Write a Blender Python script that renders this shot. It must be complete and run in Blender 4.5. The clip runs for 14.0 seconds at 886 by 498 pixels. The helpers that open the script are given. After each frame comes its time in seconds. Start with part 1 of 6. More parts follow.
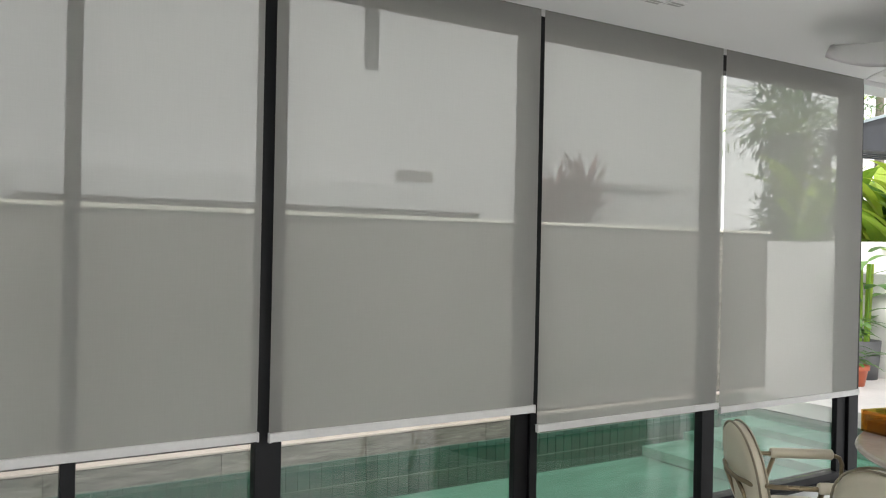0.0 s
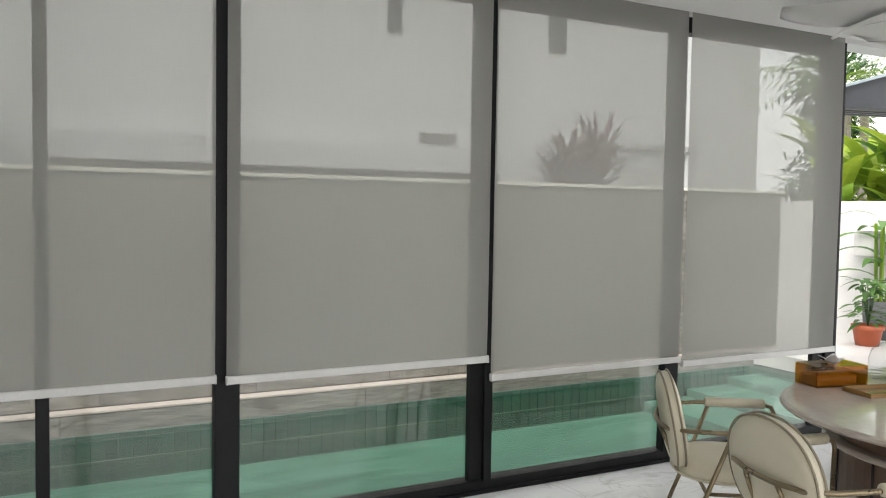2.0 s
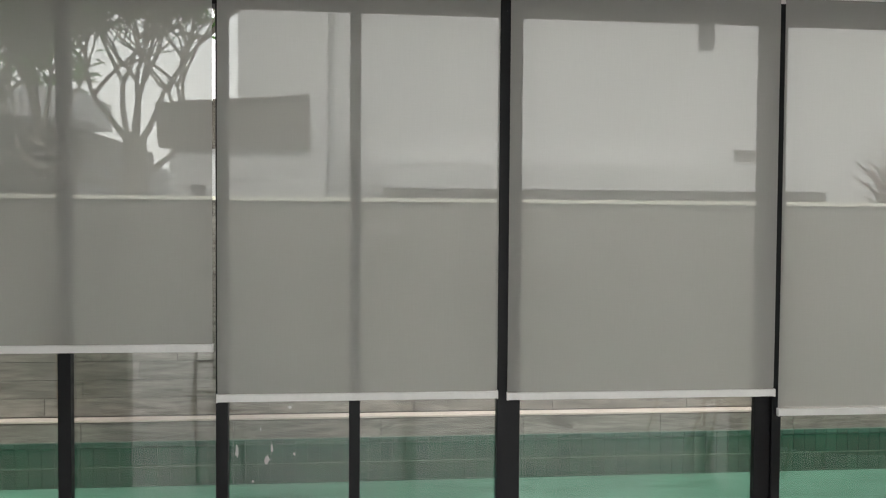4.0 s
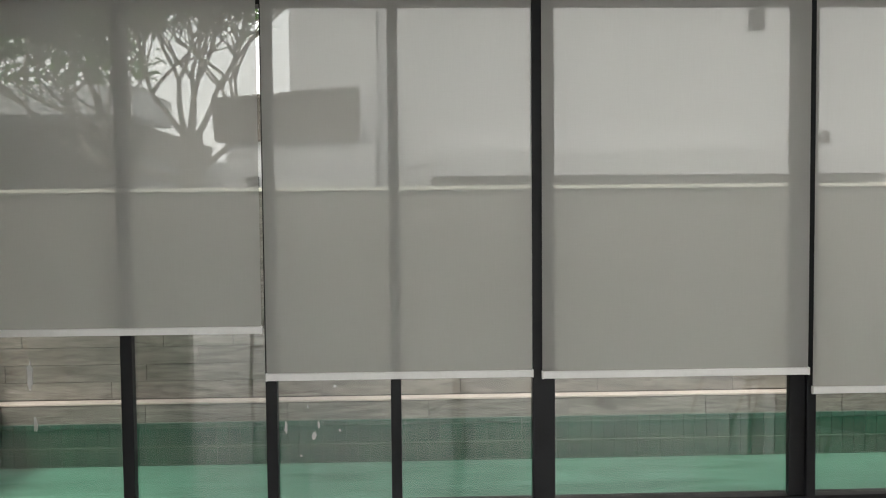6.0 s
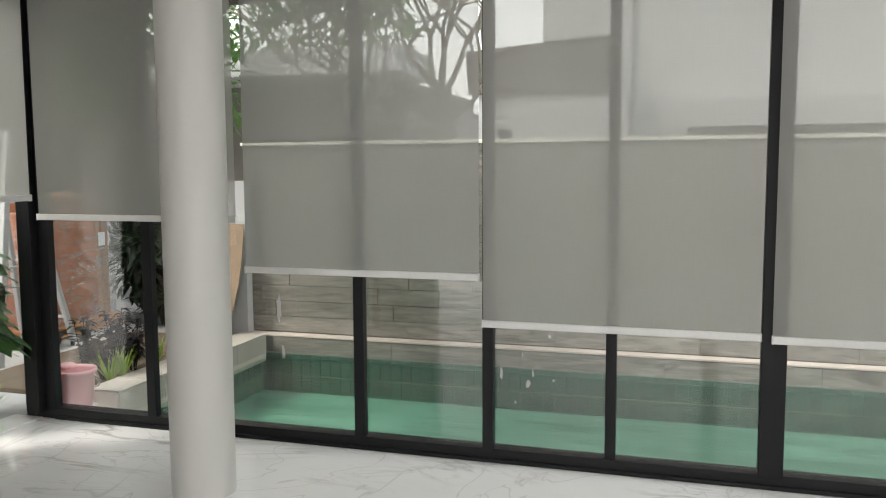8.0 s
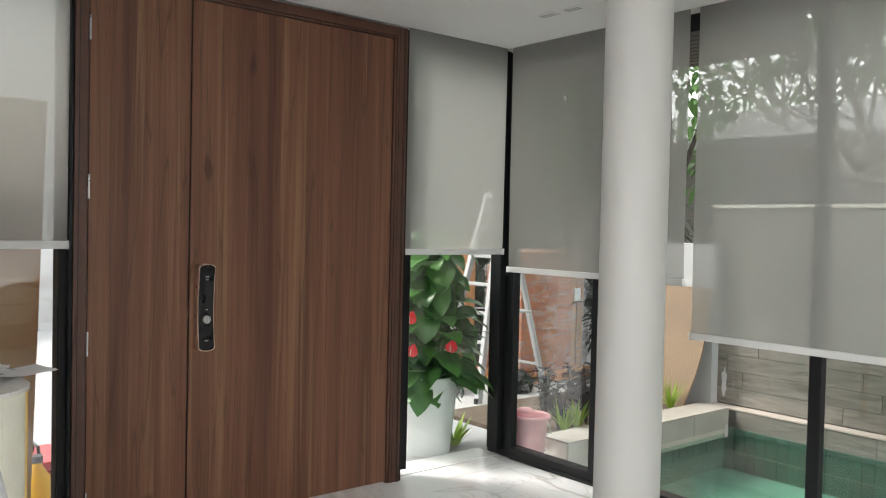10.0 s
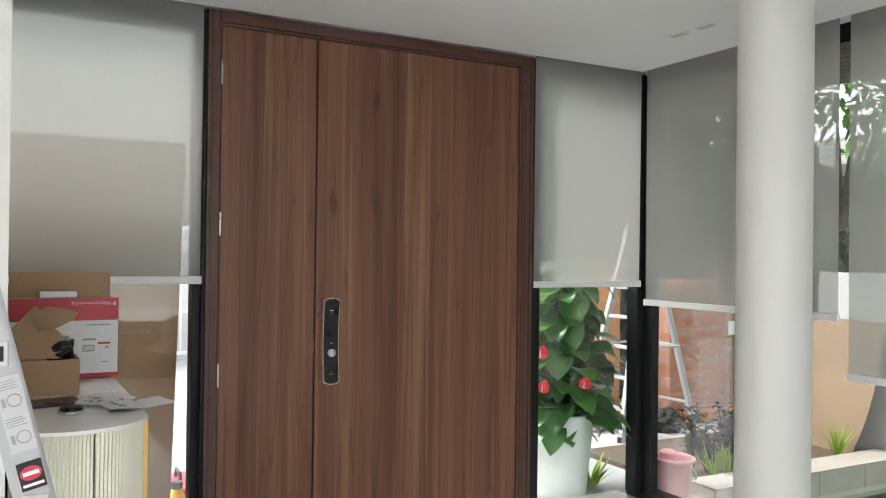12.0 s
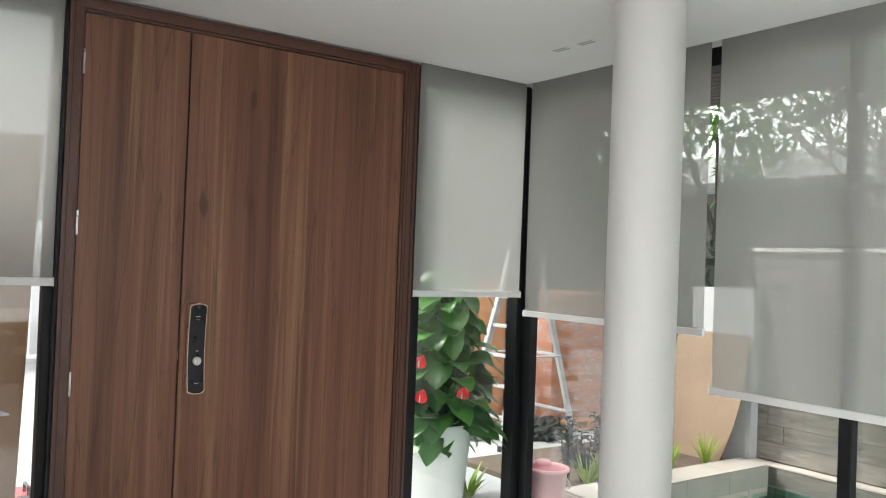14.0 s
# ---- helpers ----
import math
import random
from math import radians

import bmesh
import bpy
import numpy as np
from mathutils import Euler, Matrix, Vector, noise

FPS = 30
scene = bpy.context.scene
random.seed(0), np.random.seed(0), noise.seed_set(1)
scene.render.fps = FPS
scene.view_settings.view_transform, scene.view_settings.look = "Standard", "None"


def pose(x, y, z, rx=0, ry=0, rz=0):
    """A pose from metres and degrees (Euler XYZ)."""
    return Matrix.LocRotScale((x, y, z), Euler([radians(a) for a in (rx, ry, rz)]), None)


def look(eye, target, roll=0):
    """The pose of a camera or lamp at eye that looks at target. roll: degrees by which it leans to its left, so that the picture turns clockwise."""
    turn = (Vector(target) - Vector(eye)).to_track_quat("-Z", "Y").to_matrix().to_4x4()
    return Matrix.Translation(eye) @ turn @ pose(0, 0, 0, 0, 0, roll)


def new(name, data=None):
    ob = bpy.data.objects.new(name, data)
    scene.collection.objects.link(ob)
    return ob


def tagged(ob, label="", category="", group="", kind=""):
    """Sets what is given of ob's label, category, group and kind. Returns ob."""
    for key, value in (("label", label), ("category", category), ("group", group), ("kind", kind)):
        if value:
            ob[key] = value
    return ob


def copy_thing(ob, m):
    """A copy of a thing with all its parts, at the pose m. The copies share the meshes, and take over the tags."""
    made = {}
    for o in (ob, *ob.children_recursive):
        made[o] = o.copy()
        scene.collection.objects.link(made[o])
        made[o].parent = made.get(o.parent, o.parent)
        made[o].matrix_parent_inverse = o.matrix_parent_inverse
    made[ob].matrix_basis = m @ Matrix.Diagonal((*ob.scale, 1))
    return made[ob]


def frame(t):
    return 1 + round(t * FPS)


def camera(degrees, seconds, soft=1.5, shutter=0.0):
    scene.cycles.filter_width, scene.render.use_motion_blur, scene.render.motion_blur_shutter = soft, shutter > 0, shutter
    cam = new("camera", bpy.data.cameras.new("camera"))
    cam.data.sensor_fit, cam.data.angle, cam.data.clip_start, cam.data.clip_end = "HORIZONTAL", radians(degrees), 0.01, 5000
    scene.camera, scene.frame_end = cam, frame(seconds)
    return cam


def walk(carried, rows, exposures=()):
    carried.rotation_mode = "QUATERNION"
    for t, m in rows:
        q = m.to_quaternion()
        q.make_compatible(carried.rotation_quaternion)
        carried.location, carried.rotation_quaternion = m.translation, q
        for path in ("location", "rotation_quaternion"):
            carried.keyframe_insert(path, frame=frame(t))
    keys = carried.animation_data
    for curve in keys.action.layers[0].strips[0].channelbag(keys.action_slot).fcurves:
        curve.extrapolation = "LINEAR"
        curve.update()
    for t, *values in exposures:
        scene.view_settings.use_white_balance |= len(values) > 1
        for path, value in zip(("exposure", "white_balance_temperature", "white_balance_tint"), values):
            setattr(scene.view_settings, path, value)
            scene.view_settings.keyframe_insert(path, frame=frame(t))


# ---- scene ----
cam = camera(56.6, 14.0, 1.1)
PATH = [
    (0, (0.746, 0.396, 1.594), (1.808, 2.091, 1.592), 1.1),
    (0.5, (0.817, 0.293, 1.591), (1.775, 2.048, 1.579), 0.6),
    (1, (0.89, 0.181, 1.59), (1.863, 1.928, 1.543), -0.4),
    (1.5, (1.03, 0.032, 1.57), (2.017, 1.77, 1.492), 0.1),
    (2, (1.08, -0.105, 1.593), (2.019, 1.658, 1.496), 0.9),
    (2.5, (1.069, -0.2, 1.6), (1.794, 1.663, 1.522), 1.1),
    (3, (1.172, -0.298, 1.601), (1.594, 1.656, 1.533), 1.4),
    (3.5, (1.195, -0.336, 1.639), (1.456, 1.645, 1.555), 1.1),
    (4, (1.237, -0.379, 1.648), (1.439, 1.61, 1.588), 0.4),
    (6.5, (1.384, -0.565, 1.615), (1.357, 1.432, 1.504), -0.4),
    (7, (1.477, -0.53, 1.592), (1.317, 1.457, 1.429), 0.3),
    (7.5, (1.588, -0.499, 1.591), (1.289, 1.469, 1.394), 1.0),
    (8, (1.589, -0.488, 1.612), (1.018, 1.419, 1.417), -0.3),
    (8.5, (1.606, -0.389, 1.579), (0.685, 1.381, 1.451), 0.6),
    (9, (1.661, -0.316, 1.597), (0.486, 1.3, 1.502), 1.3),
    (11.5, (1.791, -0.043, 1.599), (0.03, 0.904, 1.602), 0.8),
    (12, (1.764, 0.013, 1.616), (0.005, 0.966, 1.63), 0.7),
    (12.5, (1.688, 0.089, 1.637), (-0.073, 1.036, 1.658), 0.7),
    (13, (1.711, 0.132, 1.624), (-0.056, 1.069, 1.67), 0.6),
    (13.5, (1.754, 0.16, 1.61), (-0.004, 1.111, 1.679), 1.3),
    (14, (1.754, 0.155, 1.636), (0.125, 1.315, 1.668), 2.2),
]
walk(cam, [(t, look(eye, target, roll)) for t, eye, target, roll in PATH], [(0.0, 0.80, 6330, 10), (4.0, 0.88, 6450, 10), (7.5, 1.00, 6480, 10), (8.5, 1.16, 6450, 10), (9.0, 1.20, 6430, 10), (11.5, 1.64, 6250, 10), (14.0, 1.66, 6220, 10)])

# ---- light ----
world = bpy.data.worlds.new("world")
scene.world = world
world.use_nodes = True
wn, wl = world.node_tree.nodes, world.node_tree.links
sky = wn.new("ShaderNodeTexSky")
sky.sky_type, sky.sun_disc = "NISHITA", False
SUN_UP, SUN_TURN = 47, 232
sky.sun_elevation, sky.sun_rotation = radians(SUN_UP), radians(SUN_TURN)
sky.air_density, sky.dust_density, sky.ozone_density = 1.6, 6.0, 0.6
# overcast: most of the sky's blue is whitened by cloud
grey = wn.new("ShaderNodeMixRGB")
grey.inputs[0].default_value = 0.75
grey.inputs[2].default_value = (10.3, 10.0, 9.65, 1)
wl.new(sky.outputs[0], grey.inputs[1])
wl.new(grey.outputs[0], wn["Background"].inputs["Color"])
wn["Background"].inputs["Strength"].default_value = 0.15
sun = new("sun", bpy.data.lights.new("sun", "SUN"))
sun.data.energy, sun.data.angle, sun.data.color = 1.45, radians(16), (1.0, 0.96, 0.9)
sun.matrix_world = look((0, 0, 30), (0 - 30 / math.tan(radians(SUN_UP)) * math.sin(radians(SUN_TURN)), 30 / math.tan(radians(SUN_UP)) * -math.cos(radians(SUN_TURN)), 0))


# ---- materials ----
class Nodes:
    """A small helper round one node material."""

    def __init__(self, name):
        self.m = bpy.data.materials.new(name)
        self.m.use_nodes = True
        self.t = self.m.node_tree
        self.n, self.l = self.t.nodes, self.t.links
        self.b = self.n["Principled BSDF"]
        self.out = self.n["Material Output"]
        self.tc = self.n.new("ShaderNodeTexCoord")

    def add(self, kind, **kw):
        nd = self.n.new(kind)
        for k, v in kw.items():
            nd.inputs[k].default_value = v
        return nd

    def coord(self, scale=(1, 1, 1), turn=(0, 0, 0), per_object=False):
        mp = self.n.new("ShaderNodeMapping")
        mp.inputs["Scale"].default_value = scale
        mp.inputs["Rotation"].default_value = turn
        self.l.new(self.tc.outputs["Object"], mp.inputs["Vector"])
        if per_object:
            oi = self.n.new("ShaderNodeObjectInfo")
            sc = self.n.new("ShaderNodeVectorMath")
            sc.operation = "SCALE"
            sc.inputs[0].default_value = (37.0, 61.0, 23.0)
            self.l.new(oi.outputs["Random"], sc.inputs["Scale"])
            self.l.new(sc.outputs[0], mp.inputs["Location"])
        return mp.outputs[0]

    def noise(self, vec, scale, detail=4.0, rough=0.55, distort=0.0):
        nd = self.add("ShaderNodeTexNoise", Scale=scale, Detail=detail, Roughness=rough, Distortion=distort)
        self.l.new(vec, nd.inputs["Vector"])
        return nd.outputs["Fac"]

    def ramp(self, fac, stops):
        nd = self.n.new("ShaderNodeValToRGB")
        e = nd.color_ramp.elements
        while len(e) < len(stops):
            e.new(0.5)
        for el, (p, c) in zip(e, stops):
            el.position = p
            el.color = (c, c, c, 1) if isinstance(c, (int, float)) else (*c, 1)
        self.l.new(fac, nd.inputs[0])
        return nd.outputs[0]

    def mix(self, a, b, fac, mode="MIX"):
        nd = self.n.new("ShaderNodeMixRGB")
        nd.blend_type = mode
        for v, i in ((fac, 0), (a, 1), (b, 2)):
            if isinstance(v, (int, float)):
                nd.inputs[i].default_value = v if i == 0 else (v, v, v, 1)
            elif isinstance(v, tuple):
                nd.inputs[i].default_value = (*v, 1)
            else:
                self.l.new(v, nd.inputs[i])
        return nd.outputs[0]

    def math(self, op, a, b=0.0):
        nd = self.n.new("ShaderNodeMath")
        nd.operation = op
        for v, i in ((a, 0), (b, 1)):
            if isinstance(v, (int, float)):
                nd.inputs[i].default_value = v
            else:
                self.l.new(v, nd.inputs[i])
        return nd.outputs[0]

    def bump(self, height, strength=0.2, dist=0.002):
        nd = self.add("ShaderNodeBump", Strength=strength, Distance=dist)
        self.l.new(height, nd.inputs["Height"])
        self.l.new(nd.outputs[0], self.b.inputs["Normal"])

    def base(self, col, rough=0.5, metal=0.0):
        if isinstance(col, tuple):
            self.b.inputs["Base Color"].default_value = (*col, 1)
        else:
            self.l.new(col, self.b.inputs["Base Color"])
        if isinstance(rough, (int, float)):
            self.b.inputs["Roughness"].default_value = rough
        else:
            self.l.new(rough, self.b.inputs["Roughness"])
        self.b.inputs["Metallic"].default_value = metal
        return self.m


def plain(name, a, b=None, rough=0.5, metal=0.0, scale=6.0, fine=80.0, bump=0.1, per_object=True, spec=0.5):
    """Two-scale variation between two near colours, with fine relief."""
    k = Nodes(name)
    b = b or tuple(c * 0.8 for c in a)
    v = k.coord(per_object=per_object)
    f = k.mix(k.noise(v, scale), k.noise(v, fine), 0.35)
    col = k.mix(b, a, k.ramp(f, [(0.35, 0.0), (0.62, 1.0)]))
    k.b.inputs["Specular IOR Level"].default_value = spec
    if bump:
        k.bump(k.noise(v, fine), bump)
    r = k.ramp(k.noise(v, scale * 2), [(0.3, max(0.02, rough - 0.06)), (0.7, min(1.0, rough + 0.06))])
    return k.base(col, r, metal)


def tone(name, col, rough=0.5, metal=0.0, **kw):
    return plain(name, col, tuple(c * 0.86 for c in col), rough, metal, **kw)


M = {}
M["paint"] = plain("white_paint", (0.80, 0.80, 0.795), (0.77, 0.77, 0.765), 0.6, bump=0.05, scale=1.5, fine=120)
# white paint set darker, to hold down the light on column and nib
M["column"] = plain("dimmed_white_paint", (0.60, 0.60, 0.575), (0.575, 0.575, 0.55), 0.45, bump=0.06, scale=2, fine=160)
M["alu"] = plain("black_aluminium", (0.010, 0.011, 0.0125), (0.007, 0.0075, 0.0085), 0.45, 0.0, bump=0.03, fine=200, spec=0.22)
M["rail"] = plain("rail_white", (0.72, 0.72, 0.71), (0.64, 0.64, 0.63), 0.4, bump=0.0)
M["dull_bronze"] = plain("dull_bronze", (0.30, 0.20, 0.14), (0.22, 0.15, 0.10), 0.4, 0.7)
M["steel"] = plain("brushed_steel", (0.62, 0.62, 0.62), (0.5, 0.5, 0.5), 0.3, 1.0)
M["ladder"] = plain("ladder_aluminium", (0.40, 0.405, 0.41), (0.345, 0.35, 0.355), 0.42, 0.2, scale=3)
M["rubber"] = tone("black_rubber", (0.015, 0.015, 0.016), 0.7)
# cream stone, brightened to stand for daylight on the cap's top face
M["cap_stone"] = plain("lit_cap_stone", (0.88, 0.86, 0.74), (0.80, 0.77, 0.66), 0.5)
M["pale_plank"] = plain("pale_kerb_tile", (0.40, 0.37, 0.33), (0.29, 0.265, 0.235), 0.55, scale=5, fine=45, bump=0.2)
M["mortar"] = tone("dark_mortar", (0.10, 0.095, 0.085), 0.9)
M["cream_stone"] = plain("cream_stone", (0.55, 0.48, 0.43), (0.45, 0.39, 0.34), 0.6, scale=3, fine=60, bump=0.2)
M["house"] = plain("house_render", (0.50, 0.50, 0.50), (0.46, 0.46, 0.47), 0.8, scale=0.6, fine=30, bump=0.1)
M["patio_wall"] = plain("white_patio_render", (0.78, 0.78, 0.775), (0.72, 0.72, 0.715), 0.75, scale=0.8, fine=40, bump=0.1)
M["street_front"] = plain("street_front", (0.27, 0.27, 0.268), (0.23, 0.23, 0.228), 0.8, scale=0.6, fine=30)
# pale wall darkened in its colour, for the shade under a roof fascia
M["shade_wall"] = plain("shaded_wall", (0.21, 0.195, 0.175), (0.15, 0.14, 0.125), 0.8, scale=1.5, fine=30)
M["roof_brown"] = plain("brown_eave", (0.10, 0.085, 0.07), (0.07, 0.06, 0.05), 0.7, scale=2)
M["dark"] = tone("dark_opening", (0.03, 0.032, 0.035), 0.4)
M["soil"] = plain("soil", (0.12, 0.085, 0.06), (0.06, 0.042, 0.03), 0.95, scale=12, fine=70, bump=0.8)
M["paving"] = plain("grey_paving", (0.42, 0.415, 0.41), (0.33, 0.326, 0.32), 0.7, scale=1.2, fine=40, bump=0.2, per_object=False)
M["patio"] = plain("patio_stone", (0.66, 0.64, 0.62), (0.56, 0.54, 0.53), 0.45, scale=1.5, fine=30, bump=0.1, per_object=False)
M["pergola"] = plain("pergola_metal", (0.045, 0.05, 0.06), (0.03, 0.034, 0.04), 0.5)
M["dark_bark"] = plain("dark_bark", (0.07, 0.06, 0.05), (0.04, 0.035, 0.03), 0.9, scale=6, fine=40, bump=0.6)
M["knob_silver"] = plain("satin_silver", (0.50, 0.50, 0.49), (0.44, 0.44, 0.43), 0.4, 0.35)
M["bark"] = plain("pale_bark", (0.30, 0.275, 0.235), (0.17, 0.155, 0.13), 0.9, scale=6, fine=40, bump=0.6)


def leaf_mat(name, a, b, rough=0.4):
    k = Nodes(name)
    geo = k.n.new("ShaderNodeNewGeometry")
    v = k.coord()
    f = k.mix(geo.outputs["Random Per Island"], k.noise(v, 14), 0.4)
    col = k.mix(b, a, f)
    m = k.base(col, rough)
    tr = k.n.new("ShaderNodeBsdfTranslucent")
    k.l.new(col, tr.inputs["Color"])
    mx = k.n.new("ShaderNodeMixShader")
    mx.inputs[0].default_value = 0.3
    k.l.new(k.b.outputs[0], mx.inputs[1])
    k.l.new(tr.outputs[0], mx.inputs[2])
    k.l.new(mx.outputs[0], k.out.inputs[0])
    return m


M["leaf_dark"] = leaf_mat("leaf_dark", (0.07, 0.16, 0.04), (0.02, 0.06, 0.02))
M["leaf_mid"] = leaf_mat("leaf_mid", (0.15, 0.29, 0.07), (0.05, 0.13, 0.035), 0.35)
M["leaf_glossy"] = leaf_mat("leaf_glossy", (0.105, 0.27, 0.055), (0.026, 0.095, 0.025), 0.28)
M["leaf_bright"] = leaf_mat("leaf_bright", (0.42, 0.50, 0.06), (0.12, 0.30, 0.03))
M["leaf_red"] = leaf_mat("leaf_red", (0.20, 0.05, 0.05), (0.06, 0.03, 0.03))
M["leaf_black"] = leaf_mat("leaf_black", (0.016, 0.008, 0.012), (0.006, 0.005, 0.006), 0.75)
M["hedge"] = leaf_mat("hedge_leaf", (0.035, 0.06, 0.03), (0.012, 0.022, 0.012))
M["red_flower"] = tone("red_flower", (0.75, 0.03, 0.04), 0.25)


def marble():
    k = Nodes("white_marble")
    v = k.coord()
    long = k.coord((0.55, 1.9, 1), (0, 0, 0.72))
    def vein(vec, scale, detail, distort, width, depth):
        f = k.noise(vec, scale, detail, 0.58, distort)
        return k.ramp(k.math("ABSOLUTE", k.math("SUBTRACT", f, 0.5)), [(0.0, depth), (width * 0.35, depth * 0.55), (width, 0.0)])
    main = vein(long, 0.85, 7, 0.9, 0.026, 0.85)
    fine = vein(long, 2.3, 3, 0.8, 0.016, 0.5)
    cross = vein(k.coord((1.5, 0.7, 1), (0, 0, -0.35)), 1.1, 3, 0.9, 0.008, 0.6)
    patch = k.ramp(k.noise(v, 0.7, 3), [(0.44, 0.0), (0.62, 1.0)])
    haze = k.ramp(k.noise(long, 0.9, 6, 0.6, 1.0), [(0.48, 0.0), (0.72, 1.0)])
    cloud = k.mix((0.94, 0.94, 0.94), (0.87, 0.87, 0.875), haze)
    f = k.mix(0.0, k.mix(main, fine, 1.0, "LIGHTEN"), patch)
    f = k.mix(f, cross, 0.6, "LIGHTEN")
    col = k.mix(cloud, (0.42, 0.405, 0.38), f)
    k.b.inputs["Specular IOR Level"].default_value = 0.85
    return k.base(col, k.ramp(k.noise(v, 5), [(0.3, 0.07), (0.7, 0.13)]))


M["marble"] = marble()


def walnut():
    k = Nodes("walnut_veneer")
    wide = k.noise(k.coord((1, 1, 0.022)), 7.5, 4, 0.6, 0.4)
    band = k.noise(k.coord((1, 1, 0.016)), 19, 3, 0.55, 0.3)
    flame = k.noise(k.coord((1, 1, 0.035)), 4.2, 3, 0.5, 0.4)
    lines = k.math("FRACT", k.math("MULTIPLY", flame, 10.0))
    grain = k.noise(k.coord((1, 1, 0.012)), 130, 3, 0.6)
    pores = k.noise(k.coord((1, 1, 0.05)), 260, 2, 0.6)
    col = k.ramp(wide, [(0.33, (0.100, 0.041, 0.026)), (0.45, (0.148, 0.063, 0.038)), (0.55, (0.182, 0.082, 0.048)), (0.66, (0.228, 0.113, 0.064))])
    col = k.mix(col, (0.255, 0.147, 0.076), k.ramp(band, [(0.56, 0.0), (0.66, 0.7)]))
    col = k.mix(col, (0.060, 0.026, 0.018), k.ramp(band, [(0.32, 0.45), (0.41, 0.0)]))
    col = k.mix(col, (0.055, 0.024, 0.016), k.ramp(lines, [(0.0, 0.5), (0.05, 0.12), (0.4, 0.0), (0.95, 0.04), (1.0, 0.5)]))
    col = k.mix(col, (0.060, 0.026, 0.017), k.ramp(grain, [(0.50, 0.0), (0.72, 0.35)]))
    col = k.mix(col, (0.045, 0.020, 0.013), k.ramp(pores, [(0.60, 0.0), (0.72, 0.45)]))
    knot = k.noise(k.coord((9, 9, 3.4)), 1.0, 1)
    col = k.mix(col, (0.040, 0.018, 0.012), k.ramp(knot, [(0.70, 0.0), (0.78, 0.6)]))
    k.bump(grain, 0.08)
    k.b.inputs["Specular IOR Level"].default_value = 0.35
    return k.base(col, 0.42)


M["walnut"] = walnut()
M["walnut_frame"] = plain("walnut_frame", (0.098, 0.041, 0.026), (0.07, 0.029, 0.018), 0.42, scale=12, fine=120)


def plank_tile():
    k = Nodes("grey_wood_tile")
    v = k.coord((0.16, 1, 1), per_object=True)
    oi = k.n.new("ShaderNodeObjectInfo")
    f = k.noise(v, 22, 6, 0.7, 0.4)
    g = k.noise(k.coord((0.05, 1, 1), per_object=True), 70, 4, 0.7)
    col = k.ramp(f, [(0.28, (0.070, 0.064, 0.055)), (0.46, (0.180, 0.165, 0.145)), (0.66, (0.285, 0.265, 0.236))])
    col = k.mix(col, (0.11, 0.098, 0.085), k.ramp(g, [(0.50, 0.0), (0.70, 0.65)]))
    knot = k.noise(k.coord((2.2, 5, 5), per_object=True), 1.6, 2, 0.5, 0.6)
    col = k.mix(col, (0.08, 0.065, 0.055), k.ramp(knot, [(0.62, 0.0), (0.72, 0.75)]))
    lum = k.math("ADD", k.math("MULTIPLY", oi.outputs["Random"], 0.20), 0.90)
    hsv = k.n.new("ShaderNodeHueSaturation")
    k.l.new(col, hsv.inputs["Color"])
    k.l.new(lum, hsv.inputs["Value"])
    k.bump(f, 0.25)
    return k.base(hsv.outputs[0], 0.55)


M["plank"] = plank_tile()


def pool_tile(name, a, b, per_island=False):
    k = Nodes(name)
    v = k.coord(per_object=not per_island)
    if per_island:
        rnd = k.n.new("ShaderNodeNewGeometry").outputs["Random Per Island"]
    else:
        rnd = k.n.new("ShaderNodeObjectInfo").outputs["Random"]
    col = k.mix(b, a, k.mix(rnd, k.noise(v, 9, 5), 0.5))
    k.bump(k.noise(v, 40), 0.15)
    return k.base(col, 0.35)


M["pool_tile"] = pool_tile("green_stone_tile", (0.048, 0.125, 0.088), (0.018, 0.060, 0.042))
M["pool_tile_joined"] = pool_tile("green_stone_tile_joined", (0.048, 0.125, 0.088), (0.018, 0.060, 0.042), True)


M["grout"] = plain("pool_grout", (0.17, 0.215, 0.18), (0.12, 0.16, 0.13), 0.7)


def pool_floor_mat():
    k = Nodes("pool_floor_stone")
    v = k.coord()
    w = k.noise(k.coord((0.8, 4.5, 1), (0, 0, 0.7)), 1.1, 6, 0.65, 0.8)
    col = k.mix((0.115, 0.205, 0.168), (0.265, 0.385, 0.33), k.ramp(w, [(0.35, 0.0), (0.65, 1.0)]))
    col = k.mix(col, (0.15, 0.24, 0.20), k.ramp(k.noise(v, 3.5, 4, 0.6, 1.0), [(0.58, 0.0), (0.75, 0.6)]))
    return k.base(col, 0.5)


M["pool_floor"] = pool_floor_mat()


